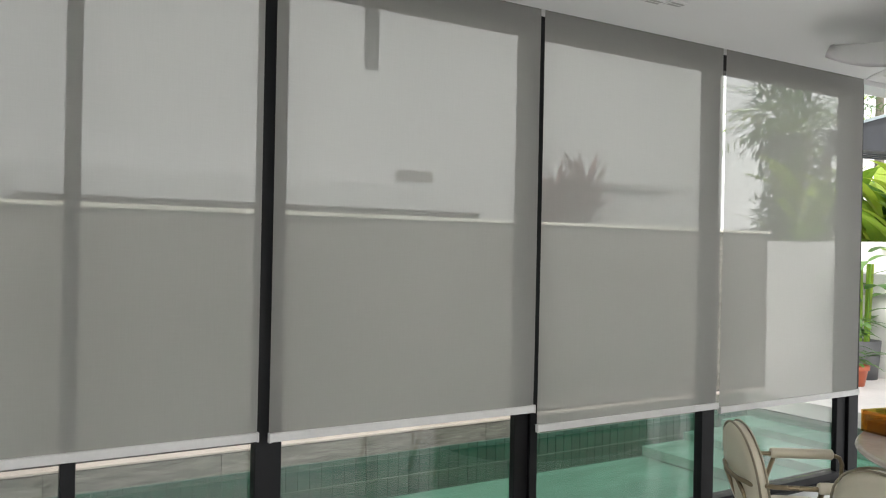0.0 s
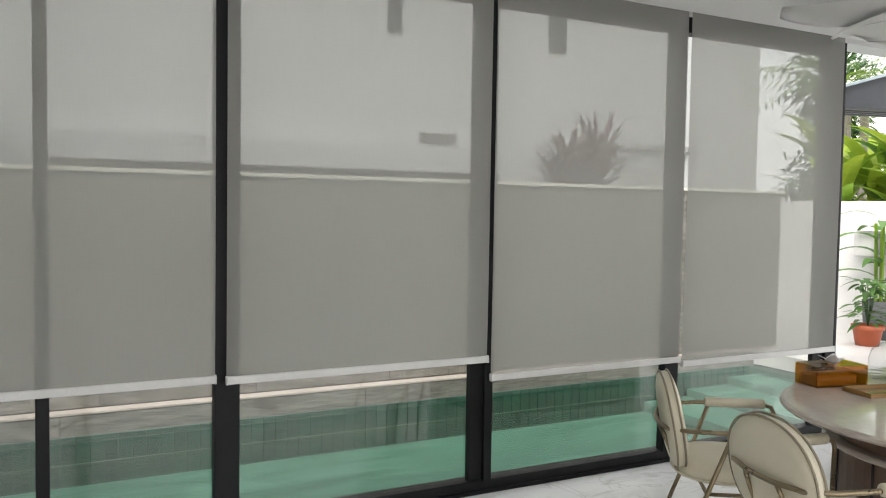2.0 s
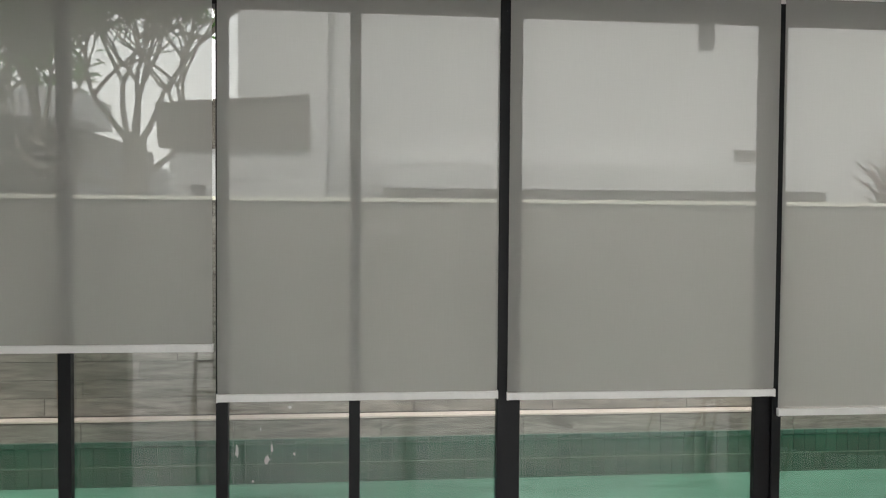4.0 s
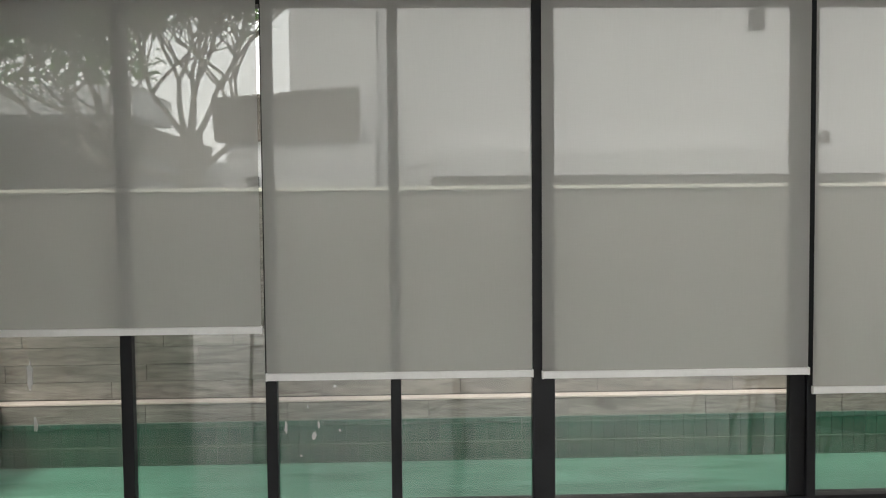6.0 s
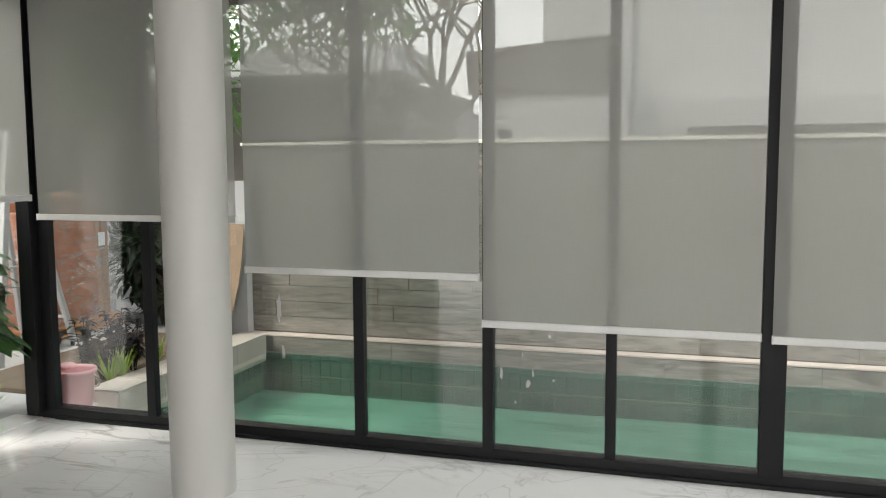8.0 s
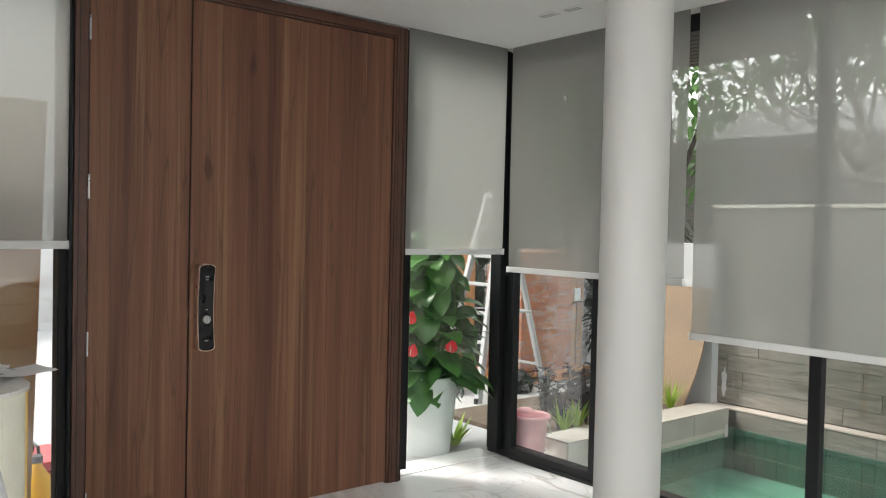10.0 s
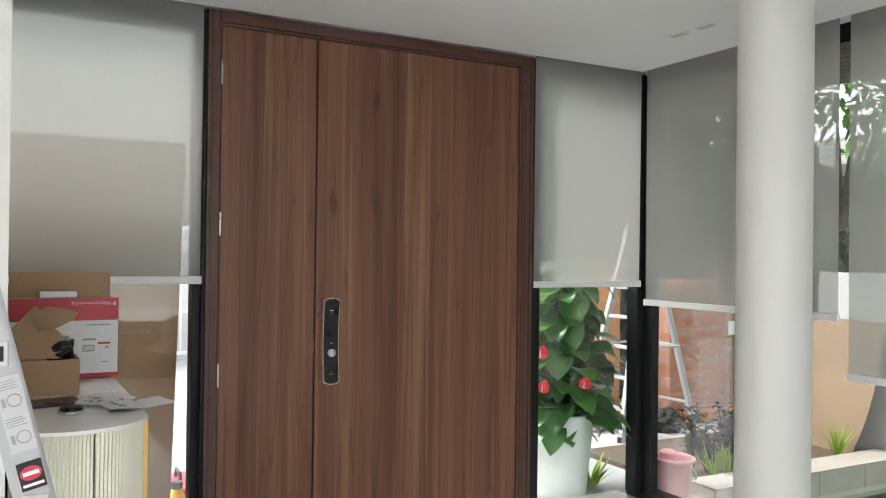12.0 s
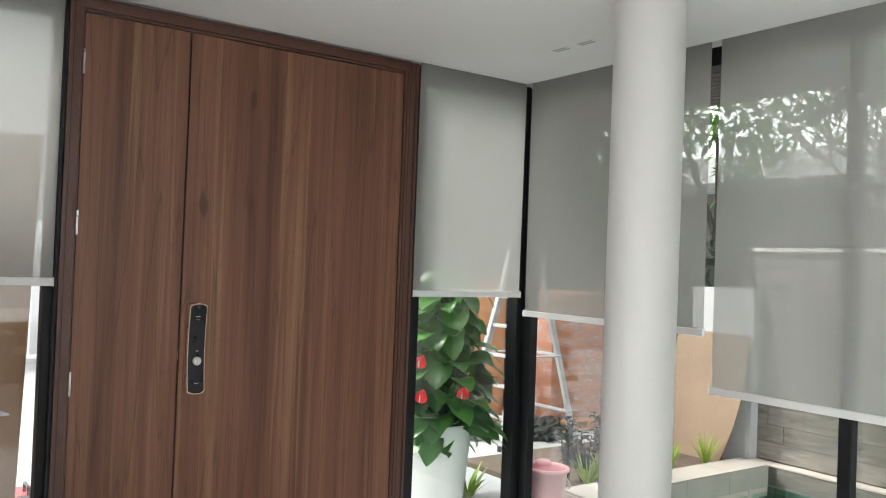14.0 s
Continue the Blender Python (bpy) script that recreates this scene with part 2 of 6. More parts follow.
def clear(name, tint, ior, rough=0.0, wave=0.0, gloss_scale=1.0, ripple=1.0):
    """Clear sheet: straight-through light, with mirror gloss by Fresnel."""
    k = Nodes(name)
    tr = k.n.new("ShaderNodeBsdfTransparent")
    tr.inputs[0].default_value = (*tint, 1)
    gl = k.add("ShaderNodeBsdfGlossy", Roughness=rough)
    fr = k.add("ShaderNodeLayerWeight", Blend=0.5)
    mx = k.n.new("ShaderNodeMixShader")
    f0 = ((ior - 1) / (ior + 1)) ** 2
    fac = k.math("MULTIPLY", k.math("ADD", k.math("MULTIPLY", k.math("POWER", fr.outputs["Facing"], 5.0), 1 - f0), f0), gloss_scale)
    k.l.new(fac, mx.inputs[0])
    k.l.new(tr.outputs[0], mx.inputs[1])
    k.l.new(gl.outputs[0], mx.inputs[2])
    if wave:
        v = k.coord()
        h = k.mix(k.noise(v, 5 * ripple, 3, 0.5, 0.4), k.noise(v, 22 * ripple, 2), 0.25)
        bp = k.add("ShaderNodeBump", Strength=wave, Distance=0.02)
        k.l.new(h, bp.inputs["Height"])
        k.l.new(bp.outputs[0], gl.inputs["Normal"])
        k.l.new(bp.outputs[0], fr.inputs["Normal"])
    k.l.new(mx.outputs[0], k.out.inputs[0])
    return k.m


M["glass"] = clear("window_glass", (0.96, 0.975, 0.965), 1.5, 0.0, 0.0, 1.4)
M["water"] = clear("pool_water", (0.66, 0.87, 0.79), 1.33, 0.0, 0.35, 0.6)
M["bell_glass"] = clear("bell_glass", (0.95, 0.96, 0.96), 1.5, 0.0)


def stretch_film():
    """Creased clear film: highlights on the folds are painted in as pale streaks."""
    k = Nodes("stretch_film")
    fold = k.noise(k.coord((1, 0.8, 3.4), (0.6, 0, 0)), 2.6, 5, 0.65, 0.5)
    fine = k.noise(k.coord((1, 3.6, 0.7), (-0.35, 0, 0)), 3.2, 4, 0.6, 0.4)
    # masks of the painted highlight streaks
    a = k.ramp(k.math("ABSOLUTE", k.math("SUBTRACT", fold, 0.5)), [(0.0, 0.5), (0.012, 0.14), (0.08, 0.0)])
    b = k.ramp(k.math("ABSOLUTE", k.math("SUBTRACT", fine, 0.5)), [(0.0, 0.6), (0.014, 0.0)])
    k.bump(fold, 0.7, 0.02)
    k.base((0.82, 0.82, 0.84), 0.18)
    tr = k.n.new("ShaderNodeBsdfTransparent")
    tr.inputs[0].default_value = (0.97, 0.97, 0.97, 1)
    mx = k.n.new("ShaderNodeMixShader")
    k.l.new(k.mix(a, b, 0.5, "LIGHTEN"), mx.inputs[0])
    k.l.new(tr.outputs[0], mx.inputs[1])
    k.l.new(k.b.outputs[0], mx.inputs[2])
    k.l.new(mx.outputs[0], k.out.inputs[0])
    return k.m


M["wrap"] = stretch_film()
M["amber"] = clear("amber_acrylic", (0.80, 0.61, 0.30), 1.5, 0.05, 0.0, 1.2)


def screen_fabric():
    """Sunscreen cloth: an open weave, so part of the light goes straight through."""
    k = Nodes("sunscreen_cloth")
    v = k.coord()
    thread = k.mix(k.noise(k.coord((1, 1, 0.04)), 260, 2), k.noise(k.coord((0.04, 0.04, 1)), 260, 2), 0.5)
    col = k.mix((0.345, 0.343, 0.32), (0.475, 0.473, 0.45), k.mix(thread, k.noise(v, 1.2), 0.4))
    df = k.n.new("ShaderNodeBsdfDiffuse")
    tl = k.n.new("ShaderNodeBsdfTranslucent")
    tr = k.n.new("ShaderNodeBsdfTransparent")
    k.l.new(col, df.inputs[0])
    tl.inputs[0].default_value = (0.48, 0.485, 0.46, 1)
    a = k.n.new("ShaderNodeMixShader")
    a.inputs[0].default_value = 0.32
    k.l.new(df.outputs[0], a.inputs[1])
    k.l.new(tl.outputs[0], a.inputs[2])
    mx = k.n.new("ShaderNodeMixShader")
    mx.inputs[0].default_value = OPEN_WEAVE
    k.l.new(a.outputs[0], mx.inputs[1])
    k.l.new(tr.outputs[0], mx.inputs[2])
    k.l.new(mx.outputs[0], k.out.inputs[0])
    return k.m


OPEN_WEAVE = 0.25
M["screen"] = screen_fabric()


# ---- mesh helpers ----
def mesh_of(bm, name, material, smooth=False):
    me = bpy.data.meshes.new(name)
    bm.normal_update()
    bm.to_mesh(me)
    bm.free()
    me.materials.append(material)
    if smooth:
        me.polygons.foreach_set("use_smooth", [True] * len(me.polygons))
        me.update()
    return me


def part(name, bm, material, parent=None, label="", smooth=False):
    ob = new(name, mesh_of(bm, name, material, smooth))
    if parent is not None:
        ob.parent = parent
    if label:
        ob["label"] = label
    return ob


def piece(name, me, parent, loc, rot=(0, 0, 0)):
    ob = bpy.data.objects.new(name, me)
    scene.collection.objects.link(ob)
    ob.parent = parent
    ob.location = loc
    ob.rotation_euler = rot
    return ob


def thing(name, loc, label, category, group="", kind="", rz=0):
    e = new(name)
    e.location = loc
    e.rotation_euler = (0, 0, radians(rz))
    e.empty_display_size = 0.1
    return tagged(e, label, category, group, kind)


def add_box(bm, x0, x1, y0, y1, z0, z1, bevel=0.0, m=None):
    vs = [bm.verts.new((x, y, z)) for x in (x0, x1) for y in (y0, y1) for z in (z0, z1)]
    fs = [bm.faces.new([vs[i] for i in q]) for q in ((0, 1, 3, 2), (4, 6, 7, 5), (0, 4, 5, 1), (2, 3, 7, 6), (0, 2, 6, 4), (1, 5, 7, 3))]
    if bevel:
        es = list({e for f in fs for e in f.edges})
        r = bmesh.ops.bevel(bm, geom=es, offset=bevel, segments=2, profile=0.6, affect="EDGES")
        vs = list({v for f in r["faces"] for v in f.verts} | {v for v in vs if v.is_valid})
    if m is not None:
        bmesh.ops.transform(bm, matrix=m, verts=[v for v in vs if v.is_valid])
    return vs


def box(x0, x1, y0, y1, z0, z1, bevel=0.0):
    bm = bmesh.new()
    add_box(bm, x0, x1, y0, y1, z0, z1, bevel)
    return bm


def add_tube(bm, pts, r, n=10, closed=False, caps=True):
    """A round bar along points; r may be a list."""
    pts = [Vector(p) for p in pts]
    rs = r if isinstance(r, (list, tuple)) else [r] * len(pts)
    rings, side = [], None
    for i, p in enumerate(pts):
        a = pts[i - 1] if i or closed else p
        b = pts[(i + 1) % len(pts)] if i + 1 < len(pts) or closed else p
        d = (b - a).normalized()
        if side is None:
            side = d.orthogonal().normalized()
        side = (side - d * side.dot(d)).normalized()
        up = d.cross(side)
        rings.append([bm.verts.new(p + (side * math.cos(2 * math.pi * j / n) + up * math.sin(2 * math.pi * j / n)) * rs[i]) for j in range(n)])
    pairs = list(zip(rings, rings[1:])) + ([(rings[-1], rings[0])] if closed else [])
    for a, b in pairs:
        for j in range(n):
            bm.faces.new((a[j], a[(j + 1) % n], b[(j + 1) % n], b[j]))
    if caps and not closed:
        bm.faces.new(rings[0][::-1])
        bm.faces.new(rings[-1])


def tube(pts, r, n=10, closed=False):
    bm = bmesh.new()
    add_tube(bm, pts, r, n, closed)
    return bm


def lathe(profile, n=32, bm=None, centre=(0, 0, 0)):
    """A turned body: profile of (radius, height), from bottom to top."""
    bm = bm or bmesh.new()
    c = Vector(centre)
    rings = []
    for r, z in profile:
        if r < 1e-5:
            rings.append([bm.verts.new(c + Vector((0, 0, z)))])
        else:
            rings.append([bm.verts.new(c + Vector((r * math.cos(2 * math.pi * j / n), r * math.sin(2 * math.pi * j / n), z))) for j in range(n)])
    for a, b in zip(rings, rings[1:]):
        for j in range(n):
            q = [a[j % len(a)], a[(j + 1) % len(a)], b[(j + 1) % len(b)], b[j % len(b)]]
            q = list(dict.fromkeys(q))
            if len(q) > 2:
                bm.faces.new(q)
    return bm


def add_leaf(bm, base, way, up, length, width, droop=0.4, segs=5, fold=0.15, tip=0.0, broad=0.75):
    """A bent leaf blade with a folded midrib. way: its first direction."""
    way, up = Vector(way).normalized(), Vector(up)
    side = way.cross(up)
    side = side.normalized() if side.length > 1e-4 else way.orthogonal().normalized()
    p, rows_ = Vector(base), []
    d = way.copy()
    for i in range(segs + 1):
        f = i / segs
        w = width * 0.5 * (math.sin(math.pi * min(1.0, (f * 0.94 + 0.06)) ** broad) + tip * f * (1 - f))
        if i == segs:
            w = width * 0.02
        nrm = side.cross(d)
        rows_.append((bm.verts.new(p - side * w + nrm * fold * w), bm.verts.new(p), bm.verts.new(p + side * w + nrm * fold * w)))
        d = (d + Vector((0, 0, -droop / segs))).normalized()
        p = p + d * (length / segs)
    for a, b in zip(rows_, rows_[1:]):
        bm.faces.new((a[0], a[1], b[1], b[0]))
        bm.faces.new((a[1], a[2], b[2], b[1]))


# ---- setting: floor, ceiling, walls ----
CEIL, GLASS_Y, WALL_X = 2.824, 3.85, -2.38
tagged(part("floor", box(-2.44, 8.55, -3.2, 3.79, -0.2, 0.0), M["marble"]), "polished white marble floor with grey veins", "floor", kind="structure")


def ceiling():
    bm = bmesh.new()
    add_box(bm, -2.335, 8.4, -3.0, 3.70, CEIL, CEIL + 0.02)
    add_box(bm, -2.335, 8.4, 3.68, 3.70, CEIL + 0.02, CEIL + 0.2)
    add_box(bm, -2.335, -2.315, -3.0, 3.68, CEIL + 0.02, CEIL + 0.2)
    add_box(bm, -2.75, 8.6, -3.3, 4.05, CEIL + 0.2, CEIL + 0.45)
    return tagged(part("ceiling", bm, M["paint"]), "smooth white painted ceiling with blind recess", "ceiling", kind="structure")


ceiling()
tagged(part("wall_north", box(-2.6, 8.4, 3.80, 4.0, CEIL, CEIL + 0.2), M["paint"]), "white lintel over the glass wall", "wall", kind="structure")
tagged(part("wall_west", box(-2.6, -2.44, -3.0, 3.80, CEIL, CEIL + 0.2), M["paint"]), "white lintel over the entrance", "wall", kind="structure")


def side_walls():
    bm = bmesh.new()
    add_box(bm, -2.6, -2.42, -3.0, -1.0, 0, CEIL)
    tagged(part("wall_west_return", bm, M["paint"]), "plain white painted wall", "wall", kind="structure")
    # nib takes the darkened white paint to offset strong daylight
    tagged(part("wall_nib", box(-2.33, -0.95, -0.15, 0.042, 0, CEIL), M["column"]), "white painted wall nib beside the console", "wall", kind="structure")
    # out of view; openings are added and sized to let daylight in
    bm = bmesh.new()
    for a, b in ((-2.6, -2.3), (1.8, 2.0), (6.0, 6.15), (8.4, 8.55)):
        add_box(bm, a, b, -3.2, -3.0, 0, 2.82)
    add_box(bm, -2.6, 8.55, -3.2, -3.0, 2.822, CEIL + 0.2)
    tagged(part("wall_south", bm, M["paint"]), "unseen white wall with tall openings added for daylight", "wall", kind="structure")
    # east side likewise unseen, opened up to brighten the room
    bm = bmesh.new()
    for a, b in ((-3.0, -2.9), (0.2, 0.35), (3.68, 3.8)):
        add_box(bm, 8.4, 8.55, a, b, 0, 2.82)
    add_box(bm, 8.4, 8.55, -3.0, 3.8, 2.822, CEIL + 0.2)
    tagged(part("wall_east", bm, M["paint"]), "unseen white wall with tall openings added for daylight", "wall", kind="structure")


side_walls()


# ---- glass wall over the pool ----
def glass_wall():
    w = thing("window_1", (0, GLASS_Y, 0), "black aluminium sliding glass wall facing the pool", "window", kind="structure")
    bars = [(-2.57, -2.33, 0.05), (-1.64, -1.575, 0.04), (-0.235, -0.173, 0.045), (0.525, 0.584, 0.05), (1.187, 1.243, 0.03), (1.948, 2.068, 0.05), (3.352, 3.44, 0.03), (3.44, 3.49, 0.05), (4.768, 4.88, 0.05), (6.19, 6.29, 0.03), (6.30, 6.415, 0.05)]
    for a, b, d in bars:
        part("mullion", box(a, b, -d, 0.010, 0.06, 2.74, 0.004), M["alu"], w)
    part("bottom_rail", box(-2.57, 6.415, -0.045, 0.055, 0.0, 0.074, 0.004), M["alu"], w)
    part("track", box(-2.33, 6.415, -0.062, -0.047, 0.0, 0.022, 0.003), M["alu"], w)
    part("top_rail", box(-2.57, 6.415, -0.048, 0.055, 2.727, 2.83, 0.004), M["alu"], w)
    xs = [b for b in bars if b[0] not in (3.352, 6.19)]
    for (a0, a1, _), (b0, b1, _) in zip(xs, xs[1:]):
        pane = part("pane", box(a1 - 0.005, b0 + 0.005, -0.004, 0.004, 0.08, 2.705), M["glass"], w)
        pane.visible_shadow = False
    for x in (3.40, 6.245):
        part("door_handle", box(x - 0.012, x + 0.012, -0.055, -0.03, 0.9, 1.3, 0.004), M["alu"], w)
    # dried plaster smears on the panes
    rng = random.Random(8)
    smears = [(-0.724, 0.79, 0.035, 0.20), (-0.70, 0.53, 0.028, 0.10), (0.622, 0.49, 0.02, 0.07), (0.773, 0.444, 0.03, 0.05), (0.797, 0.50, 0.016, 0.05), (0.702, 0.334, 0.013, 0.02), (0.843, 0.75, 0.012, 0.03), (0.888, 0.71, 0.02, 0.02), (0.974, 0.78, 0.012, 0.025), (0.74, 0.60, 0.01, 0.02), (0.91, 0.47, 0.012, 0.02)]
    for x, z, a, b in smears:
        bm = bmesh.new()
        ring = []
        for i in range(14):
            f = 2 * math.pi * i / 14
            k = rng.uniform(0.55, 1.1)
            ring.append((x + math.cos(f) * a / 2 * k, z + math.sin(f) * b / 2 * k))
        lo = [bm.verts.new((p, -0.0065, q)) for p, q in ring]
        hi = [bm.verts.new((p, -0.0045, q)) for p, q in ring]
        bm.faces.new(lo)
        bm.faces.new(hi[::-1])
        for i in range(14):
            bm.faces.new((lo[i], hi[i], hi[(i + 1) % 14], lo[(i + 1) % 14]))
        bmesh.ops.recalc_face_normals(bm, faces=bm.faces)
        part("plaster_smear", bm, M["smear"], w, "dried white plaster smear")


M["smear"] = plain("plaster_film", (0.5, 0.5, 0.49), (0.4, 0.4, 0.39), 0.8)
glass_wall()


def entrance_glass(name, y0, y1, label):
    w = thing(name, (-2.46, 0, 0), label, "window", kind="structure")
    part("stile", box(-0.05, 0.045, y0, y0 + 0.075, 0.05, 2.83, 0.004), M["alu"], w)
    if y1 < 3:
        part("stile", box(-0.05, 0.045, y1 - 0.04, y1, 0.05, 2.83, 0.004), M["alu"], w)
    else:
        part("stile", box(-0.05, 0.05, y1 - 0.06, y1, 0.05, 2.83, 0.004), M["alu"], w)
    part("top_rail", box(-0.05, 0.045, y0, y1, 2.72, 2.83, 0.004), M["alu"], w)
    part("sill", box(-0.2, 0.02, y0, y1, -0.06, 0.006), M["marble"], w)
    pane = part("pane", box(-0.004, 0.004, y0 + 0.07, y1 - 0.035, 0.006, 2.73), M["glass"], w)
    pane.visible_shadow = False


entrance_glass("window_2", 2.885, 3.80, "tall clear glass sidelight beside the entrance door")
entrance_glass("window_3", -1.0, 0.905, "tall clear glass sidelight behind the console")


# ---- entrance door ----
def entrance_door():
    d = thing("door_1", (WALL_X, 0, 0), "tall walnut veneer double entrance door, closed", "door", kind="structure")
    # casing: stepped jambs and head
    for a, b, c, e in ((0.918, 0.975, 0.945, 0.985), (2.79, 2.864, 2.775, 2.83)):
        part("jamb", box(-0.14, 0.012, a, b, 0, 2.822, 0.004), M["walnut_frame"], d)
        part("jamb", box(-0.12, 0.002, c, e, 0, 2.80, 0.003), M["walnut_frame"], d)
    part("head", box(-0.14, 0.012, 0.976, 2.789, 2.766, 2.822, 0.004), M["walnut_frame"], d)
    part("head", box(-0.12, 0.002, 0.986, 2.774, 2.752, 2.765, 0.003), M["walnut_frame"], d)
    for y0, y1 in ((0.938, 0.9415), (2.806, 2.8095), (2.840, 2.8435)):
        part("groove", box(0.0125, 0.0132, y0, y1, 0, 2.82), M["rubber"], d, "dark shadow gap in the casing")
    for y0, y1 in ((2.846, 2.863), (0.919, 0.936)):
        part("bead", box(0.012, 0.019, y0, y1, 0, 2.82, 0.002), M["walnut_frame"], d)
    for y0, y1 in ((2.866, 2.884), (0.902, 0.916)):
        part("edge_trim", box(-0.10, 0.006, y0, y1, 0, 2.82, 0.002), M["alu"], d, "black aluminium trim beside the casing")
    part("leaf", box(-0.055, -0.004, 0.990, 1.489, 0.012, 2.748, 0.003), M["walnut"], d, "narrow fixed leaf of walnut veneer")
    part("leaf", box(-0.055, -0.004, 1.497, 2.770, 0.012, 2.748, 0.003), M["walnut"], d, "wide door leaf of walnut veneer")
    part("gap_strip", box(-0.06, -0.02, 1.489, 1.497, 0.012, 2.748), M["rubber"], d)
    part("strike_plate", box(-0.005, -0.001, 1.4865, 1.4925, 1.095, 1.145, 0.001), M["dull_bronze"], d, "small bronze strike plate")
    for z in (2.515, 1.757, 0.999, 0.22):
        h = part("hinge", tube([(0.004, 0.988, z - 0.058), (0.004, 0.988, z + 0.058)], 0.0045, 10), M["steel"], d, "satin steel hinge")
        part("hinge_leaf", box(-0.003, 0.0005, 0.989, 0.995, z - 0.056, z + 0.056), M["steel"], h)


entrance_door()


# ---- column ----
def column():
    c = thing("column", (-0.722, 3.012, 0), "round white painted column standing on marble", "column", kind="structure")
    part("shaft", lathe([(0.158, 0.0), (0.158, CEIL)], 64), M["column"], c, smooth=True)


column()


# ---- roller blinds ----
def roller_blind(x0, x1, z, m, label, group):
    b = thing("roller_blind", (0, 0, 0), label, "blind", group)
    bm = bmesh.new()
    n = 24
    xs = [x0 + (x1 - x0) * i / n for i in range(n + 1)]
    zs = [z + (CEIL + 0.09 - z) * j / 14 for j in range(15)]
    def wob(x, zz):
        edge = min(x - x0, x1 - x)
        return 0.004 * noise.noise(Vector((x * 1.3, zz * 0.9, x0 * 3.1))) + 0.006 * math.exp(-edge / 0.04) * math.exp(-(zz - z) / 0.4)
    grid = [[bm.verts.new((x, wob(x, zz), zz)) for x in xs] for zz in zs]
    for a, c in zip(grid, grid[1:]):
        for i in range(n):
            bm.faces.new((a[i], a[i + 1], c[i + 1], c[i]))
    part("fabric", bm, M["screen"], b, "grey open-weave sunscreen fabric", smooth=True)
    rail = part("bottom_rail", box(x0 - 0.002, x1 + 0.002, -0.011, 0.011, z - 0.018, z + 0.020, 0.005), M["rail"], b, "white bottom bar")
    for x in (x0 - 0.002, x1 - 0.002):
        part("end_cap", box(x - 0.002, x + 0.006, -0.013, 0.013, z - 0.020, z + 0.022, 0.003), M["rail"], rail)
    part("roller", tube([(x0, 0.025, CEIL + 0.10), (x1, 0.025, CEIL + 0.10)], 0.03, 12), M["rail"], b)
    b.matrix_world = m
    return b


POOL_BLINDS = [(-2.345, -0.941, 1.32), (-0.882, 0.518, 1.03), (0.541, 1.940, 0.78), (1.993, 3.421, 0.77), (3.447, 4.838, 0.665), (4.866, 6.32, 0.635)]
for x0, x1, z in POOL_BLINDS:
    roller_blind(x0, x1, z, pose(0, 3.75, 0), "grey sunscreen roller blind, half lowered over the glass", "blinds along the pool glass")
for y0, y1, z in ((2.888, 3.735, 1.44), (-0.95, 0.898, 1.475)):
    roller_blind(y0, y1, z, pose(-2.385, 0, 0, 0, 0, 90), "grey sunscreen roller blind, half lowered beside the entrance", "blinds at the entrance")


# ---- pool and boundary wall ----
PX0, PX1, PY0, PY1, WATER = -2.28, 8.60, 3.93, 6.42, -0.163


def ground():
    bm = bmesh.new()
    xs, ys = [-90, PX0 - 0.12, PX1, 110], [-60, PY0 - 0.02, PY1 + 0.1, 160]
    for i in range(3):
        for j in range(3):
            if i == 1 and j == 1:
                continue
            bm.faces.new([bm.verts.new((x, y, -0.03)) for x, y in ((xs[i], ys[j]), (xs[i + 1], ys[j]), (xs[i + 1], ys[j + 1]), (xs[i], ys[j + 1]))])
    bmesh.ops.remove_doubles(bm, verts=bm.verts, dist=0.001)
    tagged(part("ground", bm, M["paving"]), "pale grey paved ground round the house", "ground", kind="structure")


ground()


